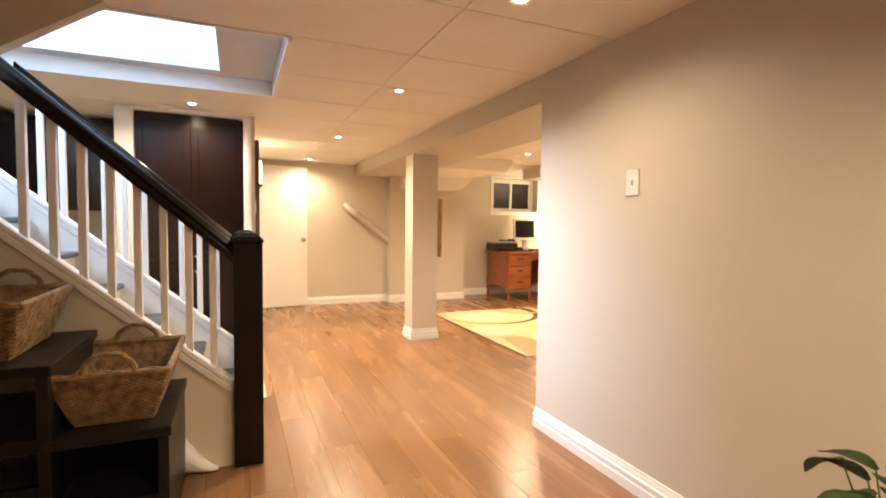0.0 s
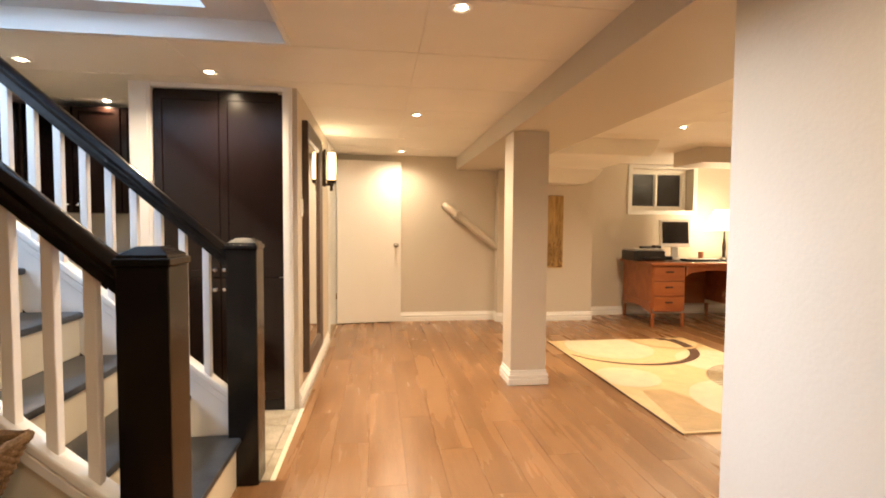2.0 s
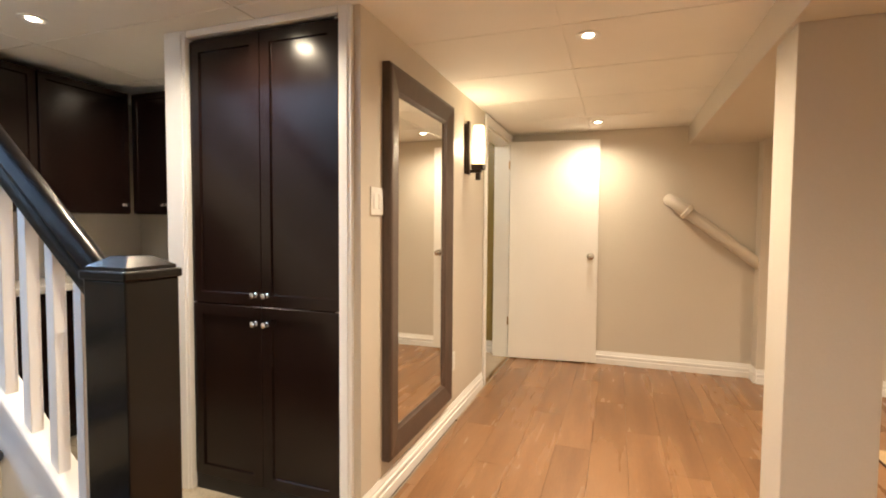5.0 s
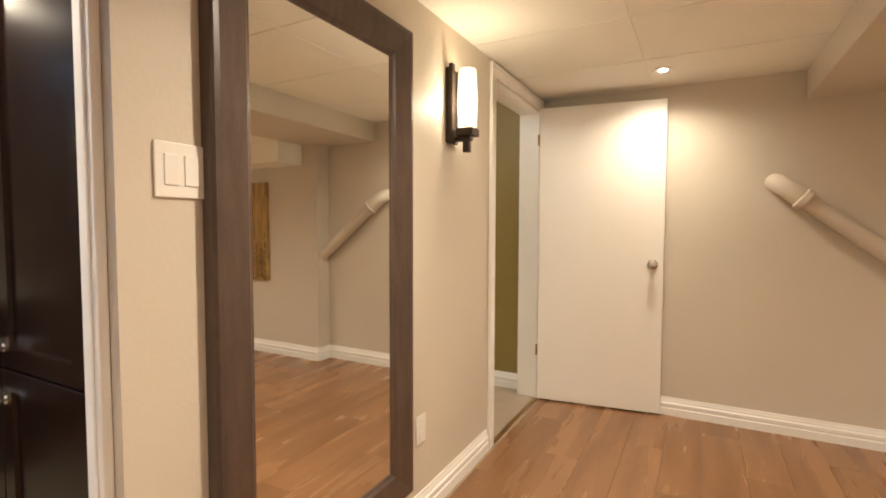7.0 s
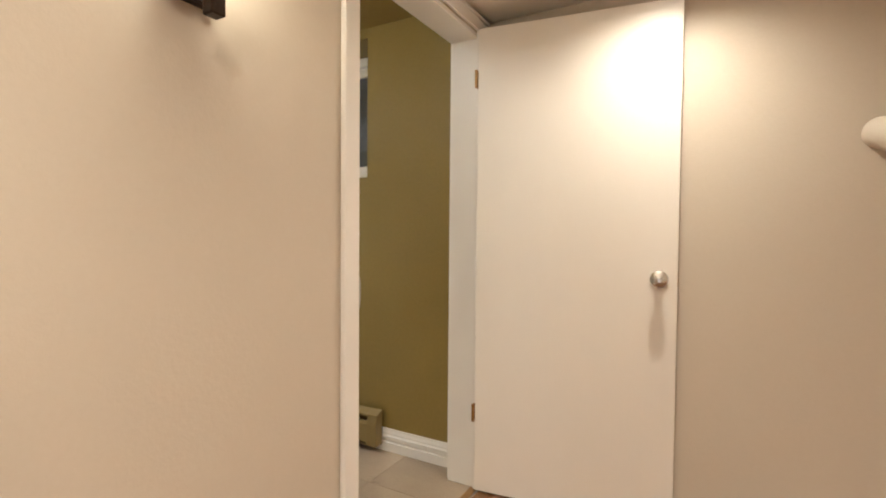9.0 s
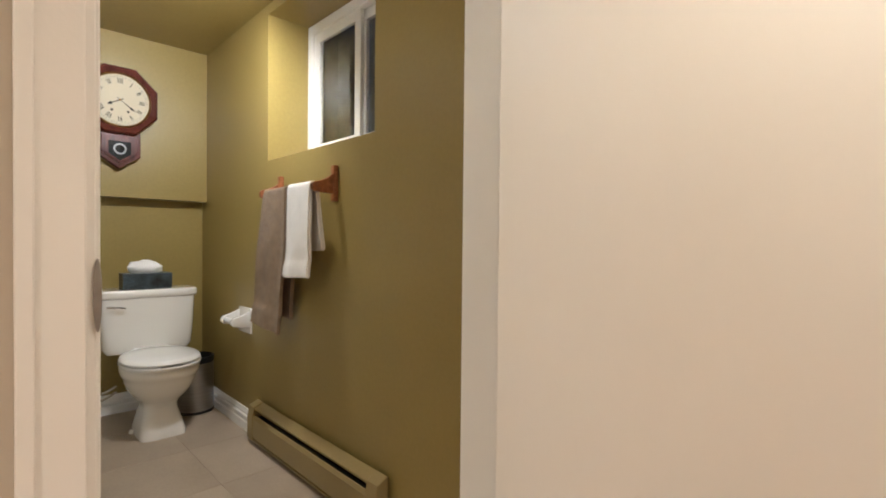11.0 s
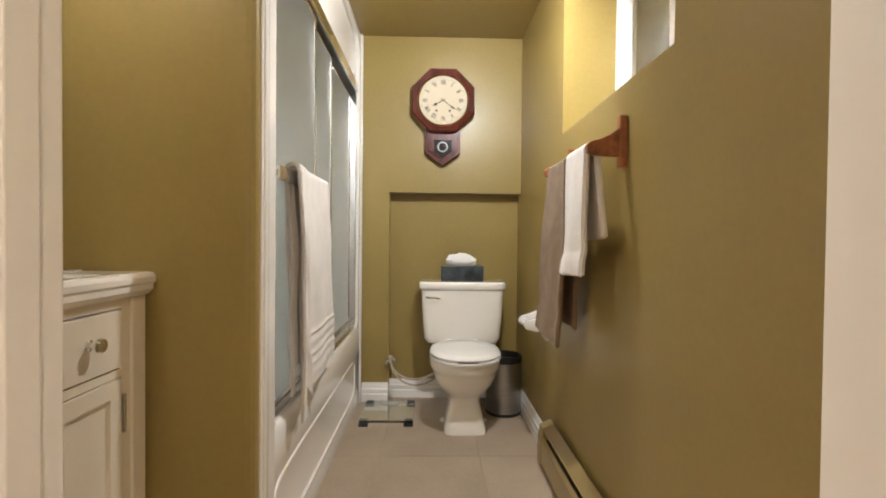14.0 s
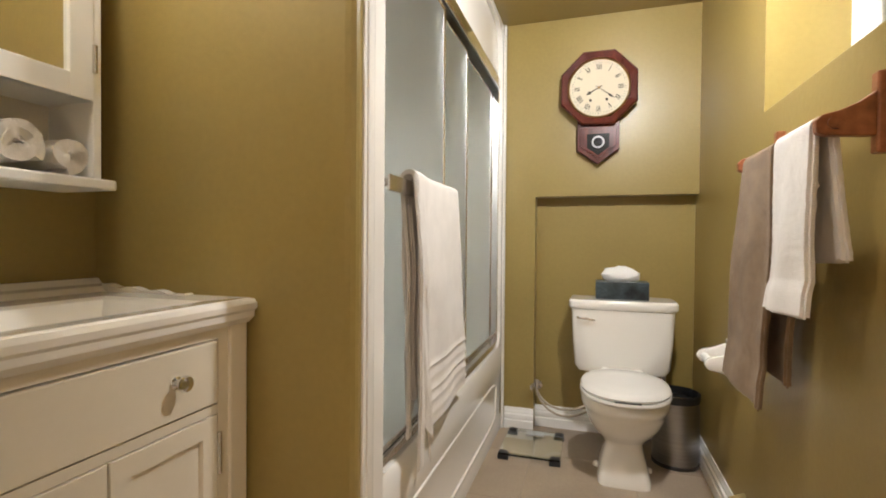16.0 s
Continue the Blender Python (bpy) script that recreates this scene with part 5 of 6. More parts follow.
def wall_clock():
    yc, zc, x = 6.664, 1.838, -2.37
    th = thing("wall_clock", "octagonal cherry wood wall clock with a pendulum case", "clock", (x, yc, zc))

    def octo(r):
        return [(yc + r * math.cos(math.radians(22.5 + 45 * k)), zc + r * math.sin(math.radians(22.5 + 45 * k))) for k in range(8)]

    rings = []
    for r, d in ((0.185, 0.001), (0.200, 0.03), (0.205, 0.06), (0.203, 0.068), (0.195, 0.074), (0.165, 0.064), (0.158, 0.058)):
        rings.append([(x + d, y, z) for y, z in octo(r)])
    part("case", loft(rings), cherry, th, "octagonal cherry frame")
    part("bezel", lathe([(0.152, 0.057), (0.156, 0.064), (0.150, 0.068), (0.145, 0.064)], (x, yc, zc), "x", 48, ring=True), brass, th, "thin brass bezel", True)
    part("dial", lathe([(0.147, 0.0585), (0.147, 0.0625), (0.01, 0.063)], (x, yc, zc), "x", 48), dial_cream, th, "cream dial")
    ring = bmesh.new()
    for k in range(60):
        a = math.radians(6 * k)
        m = Matrix.Translation((x + 0.0633, yc, zc)) @ Matrix.Rotation(a, 4, "X")
        add(ring, moved(box(0, 0.0006, -0.0009, 0.0009, 0.128, 0.134 if k % 5 else 0.137), m))
    tagged(part("minute_marks", ring, ink, th), kind="stuff")
    numerals = ("XII", "I", "II", "III", "IV", "V", "VI", "VII", "VIII", "IX", "X", "XI")
    for k, word in enumerate(numerals):
        bm = bmesh.new()
        widths = {"I": 0.0075, "V": 0.014, "X": 0.014}
        total = sum(widths[c] for c in word)
        u = -total / 2
        for c in word:
            w = widths[c]
            mid = u + w / 2
            strokes = {"I": [(mid, mid)], "V": [(u + 0.002, mid), (u + w - 0.002, mid)], "X": [(u + 0.002, u + w - 0.002), (u + w - 0.002, u + 0.002)]}[c]
            for n, (top, bot) in enumerate(strokes):
                s = 0.0011 if n else 0.0018
                own = box(0, 0.0006, -s, s, -0.0135, 0.0135)
                for v in own.verts:
                    v.co.y += top if v.co.z > 0 else bot
                add(bm, own)
            u += w
        a = -math.radians(30 * k)
        m = Matrix.Translation((x + 0.0634, yc, zc)) @ Matrix.Rotation(a, 4, "X") @ Matrix.Translation((0, 0, 0.108))
        part("numeral", moved(bm, m), ink, th, "black roman numeral " + word)
    for name, ang, L, w in (("hour_hand", 241, 0.072, 0.0042), ("minute_hand", 127, 0.098, 0.003)):
        bm = prism([(-w * 0.5, -0.018), (w * 0.5, -0.018), (w * 0.6, L * 0.6), (w * 2.2, L * 0.68), (0, L), (-w * 2.2, L * 0.68), (-w * 0.6, L * 0.6)], "x", 0.066, 0.0672)
        m = Matrix.Translation((x, yc, zc)) @ Matrix.Rotation(-math.radians(ang), 4, "X")
        part(name, moved(bm, m), ink, th, "black " + name.replace("_", " "))
    part("hub", lathe([(0.006, 0.063), (0.006, 0.070), (0.003, 0.071)], (x, yc, zc), "x", 14), brass, th)
    for s in (-1, 1):
        part("winding_hole", lathe([(0.007, 0.0632), (0.007, 0.0642)], (x, yc + s * 0.040, zc - 0.062), "x", 14), ink, th)

    def lower(r, top):
        w = 0.105 * r
        return [(yc - w, top), (yc - w, zc - 0.19 - 0.125 * r), (yc, zc - 0.19 - 0.125 * r - 0.075 * r), (yc + w, zc - 0.19 - 0.125 * r), (yc + w, top)]

    box_case = part("pendulum_case", prism(lower(1.0, zc - 0.16), "x", x + 0.001, x + 0.045, 0.004), cherry, th, "cherry pendulum case")
    part("case_moulding", prism(lower(0.86, zc - 0.20), "x", x + 0.045, x + 0.056, 0.004), cherry, box_case)
    part("case_window", prism([(yc - 0.055, zc - 0.235), (yc - 0.055, zc - 0.305), (yc, zc - 0.345), (yc + 0.055, zc - 0.305), (yc + 0.055, zc - 0.235)], "x", x + 0.0565, x + 0.0585), screen_black, box_case, "dark glass window")
    part("pendulum", lathe([(0.031, 0.0588), (0.032, 0.061), (0.024, 0.062), (0.023, 0.0605)], (x, yc, zc - 0.278), "x", 28, ring=True), plastic_grey, box_case, "ring-shaped pendulum bob", True)
    part("pendulum_face", lathe([(0.022, 0.0588), (0.022, 0.0605), (0.004, 0.061)], (x, yc, zc - 0.278), "x", 24), screen_black, box_case)


wall_clock()


def drape(x0, x1, y, z_rod, r, front, back, seed, wave=0.008, thick=0.014, hem=0.0, ridges=0, flare=(0.0, 0.0), slant=0.0, gap=0.02):
    """A terry towel over a rod along x. front, back: lengths on the -y and +y sides; flare: how far the lower corners swing out in x;
    slant: how much lower the x1 corner hangs; hem: height of a flat woven border; ridges: raised bands above the front hem; gap: stand-off behind."""
    rnd = random.Random(seed)
    ph = [rnd.uniform(0, 6.28) for _ in range(5)]
    nf, nb = 70, 50
    prof = [(-1, front * (1 - i / nf)) for i in range(nf + 1)] + [(-math.cos(math.pi * i / 10), -1) for i in range(1, 10)] + [(1, back * i / nb) for i in range(nb + 1)]
    bm, nx, grid = bmesh.new(), 30, []
    for s, d in prof:
        row = []
        for k in range(nx + 1):
            f = k / nx
            d1 = max(0.0, d)
            length = front if s < 0 else back
            deep = min(1.0, d1 / 0.25)
            u = d1 / length
            z = z_rod + r * math.sin(math.acos(max(-1, min(1, -s)))) if d < 0 else z_rod - d1 * (1 + slant * (f - 0.5))
            x = x0 + (x1 - x0) * f + u * (flare[0] * (1 - f) + flare[1] * f) + 0.004 * deep * math.sin(d1 * 11 + ph[4] + f)
            w = wave * deep * (math.sin(f * 4.6 + ph[0] + 0.6 * d1) + 0.4 * math.sin(f * 10 + ph[1] + d1 * 2.2)) + 0.0025 * deep * math.sin(d1 * 15 + f * 5 + ph[3])
            fuzz = 0.0015 * noise.noise(Vector((x * 90, z * 90, seed + s)))
            out = s * r + (s * 0.006 * deep if s < 0 else gap * deep)
            lift = front - d1
            if s == -1 and d >= 0 and hem and lift < hem:
                out -= 0.004 - 0.012 * max(0, 0.35 - abs(lift / hem - 1)) + 0.006 * (1 - lift / hem)
                fuzz *= 0.4
            if ridges and s == -1 and 0.03 < lift < 0.20:
                out -= 0.005 * max(0, math.sin(lift * 2 * math.pi / 0.034))
            row.append(bm.verts.new((x, y + out + w + fuzz, z)))
        grid.append(row)
    for q, w in zip(grid, grid[1:]):
        for k in range(nx):
            bm.faces.new((q[k], q[k + 1], w[k + 1], w[k]))
    bmesh.ops.recalc_face_normals(bm, faces=bm.faces[:])
    bmesh.ops.solidify(bm, geom=bm.faces[:], thickness=thick)
    rim = [e for e in bm.edges if len(e.link_faces) == 2 and e.calc_face_angle(0) > 1.2]
    bmesh.ops.bevel(bm, geom=rim, offset=thick * 0.38, segments=2, affect="EDGES")
    return bm


def towel_rack():
    zr, yr = 1.262, 7.062
    th = thing("towel_rack", "reddish oak towel rack on the wall with a round rod", "towel rack", (-1.05, BACK, 1.28))
    for x in (-0.760, -1.255):
        br = part("bracket", box(x - 0.013, x + 0.013, 7.126, BACK - 0.0005, 1.205, 1.352, 0.004), oak_red, th)
        arm = [(7.127, 1.318), (7.127, 1.236), (7.08, 1.238), (7.05, 1.240), (7.036, 1.246), (7.034, 1.268), (7.045, 1.279), (7.07, 1.285), (7.10, 1.298)]
        part("arm", prism(arm, "x", x - 0.010, x + 0.010, 0.003), oak_red, br)
    part("rod", tube([(-1.275, yr, zr), (-0.745, yr, zr)], 0.011, 14), oak_red, th, smooth=True)
    single("bath_towel", drape(-1.238, -1.005, yr, zr, 0.019, 0.625, 0.565, 5, 0.009, 0.016, 0.11, flare=(-0.085, -0.06), slant=0.05, gap=0.026), towel_taupe,
           "taupe bath towel hanging over the oak rack", "towel", smooth=True)
    single("hand_towel", drape(-0.985, -0.785, yr, zr + 0.001, 0.023, 0.372, 0.262, 8, 0.007, 0.018, 0.075, flare=(-0.03, 0.02), slant=-0.03, gap=0.024), towel_white,
           "white terry hand towel hanging over the oak rack", "towel", smooth=True)


towel_rack()


def paper_holder():
    x, z = -1.70, 0.605
    th = thing("paper_holder", "white ceramic toilet paper holder on the wall, empty", "paper holder", (x, BACK, z))
    part("plate", box(x - 0.085, x + 0.085, BACK - 0.014, BACK - 0.0005, z - 0.07, z + 0.07, 0.006), ceramic, th, smooth=True)
    for s in (-1, 1):
        arm = [(BACK - 0.012, z + 0.055), (BACK - 0.012, z - 0.035), (BACK - 0.06, z - 0.03), (BACK - 0.105, z - 0.02), (BACK - 0.118, z), (BACK - 0.105, z + 0.022), (BACK - 0.06, z + 0.034)]
        part("arm", prism(arm, "x", x + s * 0.072 - 0.012, x + s * 0.072 + 0.012, 0.007), ceramic, th, smooth=True)
    part("roller", tube([(x - 0.06, BACK - 0.09, z), (x + 0.06, BACK - 0.09, z)], 0.014, 16), plastic_white, th, smooth=True)


paper_holder()


def heater():
    x0, x1 = -1.50, -0.385
    th = thing("baseboard_heater", "long olive painted electric baseboard heater along the wall", "heater", (-0.94, BACK, 0))
    part("back", box(x0, x1, BACK - 0.020, BACK - 0.0165, 0.03, 0.205), heater_paint, th)
    front = [(BACK - 0.066, 0.045), (BACK - 0.070, 0.045), (BACK - 0.070, 0.140), (BACK - 0.062, 0.158), (BACK - 0.058, 0.157), (BACK - 0.066, 0.139)]
    part("front_panel", prism(front, "x", x0 + 0.002, x1 - 0.002), heater_paint, th)
    top = [(BACK - 0.017, 0.212), (BACK - 0.060, 0.190), (BACK - 0.062, 0.184), (BACK - 0.054, 0.185), (BACK - 0.017, 0.204)]
    part("top_panel", prism(top, "x", x0 + 0.002, x1 - 0.002), heater_paint, th)
    part("element", box(x0 + 0.02, x1 - 0.02, BACK - 0.054, BACK - 0.022, 0.06, 0.145), plastic_black, th, "dark heating fins")
    for a, b in ((x0 - 0.004, x0 + 0.06), (x1 - 0.06, x1 + 0.004)):
        part("end_cap", prism([(BACK - 0.0165, 0.03), (BACK - 0.072, 0.035), (BACK - 0.072, 0.142), (BACK - 0.062, 0.194), (BACK - 0.0165, 0.214)], "x", a, b, 0.002), heater_paint, th)
    part("lower_lip", box(x0, x1, BACK - 0.068, BACK - 0.0165, 0.028, 0.034), heater_paint, th)


heater()

window_slider("window_bath", -1.43, -0.50, 1.452, 2.188, 7.37, 0, "white vinyl sliding window in a deep recess, dark outside", 0.05, 0.05)


# ---- tub with sliding doors ----
TF = 6.168           # front of the tub
TX0, TX1 = -2.366, -0.637


def bathtub():
    th = thing("bathtub", "white acrylic tub and surround with a moulded apron", "bathtub", (-1.55, 5.8, 0))
    part("apron", prism([(TF - 0.03, 0.0), (TF - 0.006, 0.0), (TF - 0.006, 0.06), (TF - 0.016, 0.08), (TF - 0.010, 0.30), (TF, 0.34), (TF, 0.445), (TF - 0.012, 0.462), (TF - 0.03, 0.466)], "x", TX0, TX1),
         acrylic, th, "white apron", True)
    loop = []
    for i in range(48):
        a = 2 * math.pi * i / 48
        c, sn = math.cos(a), math.sin(a)
        loop.append((-1.50 + 0.72 * math.copysign(abs(c) ** 0.28, c), TF - 0.0115, 0.19 + 0.105 * math.copysign(abs(sn) ** 0.28, sn)))
    part("apron_bead", tube(loop, 0.007, 8, closed=True), acrylic, th, "moulded bead on the apron", True)
    rim = []
    for r, z in ((0.0, 0.466), (0.055, 0.468), (0.085, 0.452), (0.12, 0.30), (0.17, 0.12), (0.30, 0.10)):
        rim.append([(TX0 + r, 5.47 + r, z), (TX1 - r, 5.47 + r, z), (TX1 - r, TF - 0.03 - r, z), (TX0 + r, TF - 0.03 - r, z)])
    part("basin", loft(rim, cap=False), acrylic, th, smooth=True)
    part("basin_floor", box(TX0 + 0.29, TX1 - 0.29, 5.76, TF - 0.32, 0.09, 0.101), acrylic, th)
    for a, b in ((TX0, TX0 + 0.055), (TX1 - 0.085, TX1)):
        part("jamb", boxes([(a, b, TF - 0.06, TF - 0.004, 0.467, 2.236)], 0.008), acrylic, th, "white surround jamb", True)
        c = (a, a + 0.035) if a == TX0 else (b - 0.105, b + 0.003)
        part("jamb_flange", box(c[0], c[1], TF - 0.003, TF + 0.006, 0.0, 2.236, 0.004), acrylic, th)
        part("jamb_bead", box(c[1] - 0.045 if b == TX1 else c[0] + 0.004, c[1] - 0.012 if b == TX1 else c[0] + 0.022, TF + 0.004, TF + 0.010, 0.0, 2.236, 0.003, seg=3), acrylic, th, smooth=True)
    # header panel over the doors, rounded into the jambs
    xl, xr, rad = TX0 + 0.055, TX1 - 0.085, 0.13
    head = [(xl, 2.236), (xl, 1.926), (xr, 1.926), (xr, 2.236)]
    part("header", prism(head, "y", TF - 0.05, TF - 0.030, 0.003), acrylic, th)
    for x, sg in ((xl, 1), (xr, -1)):
        pts = [(x, 2.07)] + [(x + sg * rad * (1 - math.cos(a)), 2.07 + rad * math.sin(a)) for a in [math.pi / 2 * i / 9 for i in range(10)]] + [(x, 2.07 + rad)]
        part("header_fillet", prism(pts[1:], "y", TF - 0.029, TF - 0.006), acrylic, th)
    part("header_lip", box(xl, xr, TF - 0.029, TF - 0.006, 2.20, 2.236, 0.004), acrylic, th)
    for x, s in ((TX0 + 0.055, 1), (TX1 - 0.085, -1)):
        pts = [(x, 0.467)] + [(x + s * 0.07 * (1 - math.sin(a)), 0.467 + 0.07 * (1 - math.cos(a))) for a in [math.pi / 2 * i / 7 for i in range(8)]]
        part("corner_fillet", prism(pts[1:] + [(x, 0.467)], "y", TF - 0.05, TF - 0.006), acrylic, th, smooth=False)
    part("back_wall", box(TX0, TX1, 5.455, 5.469, 0.466, 2.236), acrylic, th)
    part("end_wall", box(TX0 - 0.001, TX0 + 0.012, 5.47, TF - 0.061, 0.466, 2.236), acrylic, th)
    part("end_wall", box(TX1 - 0.012, TX1 + 0.001, 5.47, TF - 0.061, 0.466, 2.236), acrylic, th)


bathtub()


def shower_doors():
    xa, xb = TX0 + 0.057, TX1 - 0.105
    th = thing("shower_doors", "frosted glass sliding shower doors in a chrome frame", "shower door", (-1.55, TF - 0.03, 0.467))
    part("bottom_track", box(xa, xb, TF - 0.075, TF - 0.018, 0.4685, 0.498, 0.005), nickel, th, "satin metal sill track")
    part("top_track", box(xa, xb, TF - 0.075, TF - 0.012, 1.868, 1.924, 0.005), chrome, th)
    part("track_groove", box(xa + 0.01, xb - 0.01, TF - 0.066, TF - 0.024, 1.862, 1.8675), plastic_black, th)
    for a in (xa, xb - 0.02):
        part("wall_channel", box(a, a + 0.02, TF - 0.073, TF - 0.020, 0.499, 1.861, 0.003), chrome, th)
    for a, b, y in ((-1.32, xb - 0.022, TF - 0.032), (-1.70, -1.26, TF - 0.048), (xa + 0.022, -1.64, TF - 0.064)):
        d = part("panel", box(a + 0.012, b - 0.012, y - 0.003, y + 0.003, 0.515, 1.85), frosted_glass, th, "pale green frosted glass")
        d.visible_shadow = False
        for c in (a, b - 0.016):
            part("stile", box(c, c + 0.016, y - 0.0075, y + 0.0075, 0.500, 1.860, 0.003), chrome, d)
            part("gasket", box(c - 0.003, c - 0.0002, y - 0.005, y + 0.005, 0.502, 1.858), plastic_black, d)
        for z in (0.500, 1.844):
            part("rail", box(a + 0.016, b - 0.016, y - 0.007, y + 0.007, z, z + 0.016, 0.002), chrome, d)
    yb = TF + 0.012
    bar = part("towel_bar", box(-1.30, xb - 0.006, yb - 0.004, yb + 0.004, 1.160, 1.200, 0.002), nickel, th, "flat satin nickel towel bar")
    for x in (-1.285, xb - 0.014):
        part("bar_post", box(x - 0.008, x + 0.008, TF - 0.026, yb - 0.0042, 1.170, 1.190, 0.002), nickel, bar)


shower_doors()


def door_towel():
    """White towel folded lengthways over the bar, its loose edges turned to the near side."""
    yb = TF + 0.012
    th = thing("door_towel", "white bath towel hung over the shower door bar", "towel", (-1.05, yb, 1.2))
    rows = (("cloth", drape(-1.295, -0.905, 0, 0, 0.020, 0.695, 0.60, 21, 0.006, 0.013, ridges=1, flare=(-0.13, -0.01), gap=-0.012)),
            ("inner_fold", drape(-0.965, -0.872, 0, 0, 0.014, 0.735, 0.66, 31, 0.010, 0.010, flare=(-0.02, 0.0), slant=0.10, gap=-0.008)),
            ("outer_fold", drape(-0.935, -0.878, 0, 0, 0.027, 0.70, 0.40, 41, 0.007, 0.009, flare=(-0.05, -0.035), slant=-0.12, gap=-0.006)))
    for name, bm in rows:
        for v in bm.verts:
            v.co.y = yb - v.co.y
            v.co.z += 1.203
        bmesh.ops.reverse_faces(bm, faces=bm.faces[:])
        part(name, bm, towel_white, th, smooth=True)


door_towel()


# ---- vanity ----
def vanity():
    x0, x1, yf = -0.578, 0.052, 5.912
    th = thing("vanity", "cream bathroom vanity with a drawer and two panelled doors", "vanity", (-0.27, 5.7, 0))
    part("body", box(x0, x1, 5.454, yf - 0.02, 0.08, 0.860), paint_cream, th)
    for a in (x0, x1 - 0.05):
        part("corner_post", box(a, a + 0.05, yf - 0.045, yf + 0.006, 0, 0.860, 0.003), paint_cream, th)
    part("top_rail", box(x0 + 0.052, x1 - 0.052, yf - 0.02, yf, 0.838, 0.860), paint_cream, th)
    dr = part("drawer", box(x0 + 0.082, x1 - 0.082, yf - 0.019, yf + 0.003, 0.706, 0.834, 0.003), paint_cream, th)
    knob_at(dr, (-0.39, yf + 0.003, 0.776), "y", chrome, 0.016)
    part("mid_rail", box(x0 + 0.045, x1 - 0.045, yf - 0.02, yf - 0.001, 0.684, 0.703), paint_cream, th)
    mid = (x0 + x1) / 2
    for a, b in ((x0 + 0.082, mid - 0.002), (mid + 0.002, x1 - 0.082)):
        d = shaker(th, a, b, yf + 0.002, 0.10, 0.682, paint_cream, 0.055, face=1)
        hx = a - 0.001 if a < mid - 0.1 else b + 0.001
        part("hinge", lathe([(0.005, 0.56), (0.005, 0.645)], (hx, yf + 0.005, 0), "z", 10), nickel, d)
    for a, b in ((x0 + 0.05, x0 + 0.079), (x1 - 0.079, x1 - 0.05)):
        part("face_stile", box(a, b, yf - 0.02, yf - 0.0005, 0.08, 0.86), paint_cream, th)
    part("toe_kick", box(x0 + 0.045, x1 - 0.045, yf - 0.06, yf - 0.05, 0, 0.079), paint_cream, th)


def basin():
    x0, x1, y0, y1, z0, z1 = -0.586, 0.068, 5.453, 5.938, 0.8605, 0.914
    th = thing("washbasin", "white ceramic washbasin top with a moulded rear ledge", "sink", (-0.27, 5.7, z0))
    rings = []
    for r, z in ((0.012, z0), (0.004, z0 + 0.012), (0.004, z0 + 0.024), (0.0, z0 + 0.03), (0.0, z1 - 0.012), (0.004, z1 - 0.003), (0.012, z1), (0.075, z1 - 0.004), (0.088, z1 - 0.010), (0.115, z1 - 0.055),
                 (0.15, z1 - 0.10)):
        ym = y0 + (r if r < 0.02 else r + 0.055)
        rings.append([(x0 + r, ym, z), (x1 - r, ym, z), (x1 - r, y1 - r, z), (x0 + r, y1 - r, z)])
    part("basin", loft(rings), ceramic, th, "glossy white rectangular basin")
    ledge = [(y0 + 0.001, z1 - 0.001), (y0 + 0.001, z1 + 0.030), (y0 + 0.02, z1 + 0.030), (y0 + 0.035, z1 + 0.016), (y0 + 0.06, z1 + 0.012), (y0 + 0.072, z1 - 0.001)]
    part("ledge", prism(ledge, "x", x0 + 0.006, x1 - 0.006, 0.003), ceramic, th, smooth=True)
    side = [(y0 + 0.06, z1 - 0.001), (y0 + 0.06, z1 + 0.018)]
    for i in range(21):
        f = i / 20
        side.append((y0 + 0.07 + 0.24 * f, z1 + 0.0145 * (1 - f) + 0.0035 * math.cos(f * 18.8)))
    side.append((y0 + 0.315, z1 - 0.001))
    for xs in (x0 + 0.006, x1 - 0.028):
        part("side_ridge", prism(side, "x", xs, xs + 0.022), ceramic, th, smooth=False)
    tap = part("tap", tube([(-0.265, 5.515, z1 + 0.01), (-0.265, 5.515, z1 + 0.11), (-0.265, 5.545, z1 + 0.135), (-0.265, 5.60, z1 + 0.125), (-0.265, 5.62, z1 + 0.10)], 0.012, 12), chrome, th, "chrome tap", True)
    part("tap_lever", tube([(-0.265, 5.515, z1 + 0.13), (-0.265, 5.505, z1 + 0.17)], 0.008, 10), chrome, tap, smooth=True)


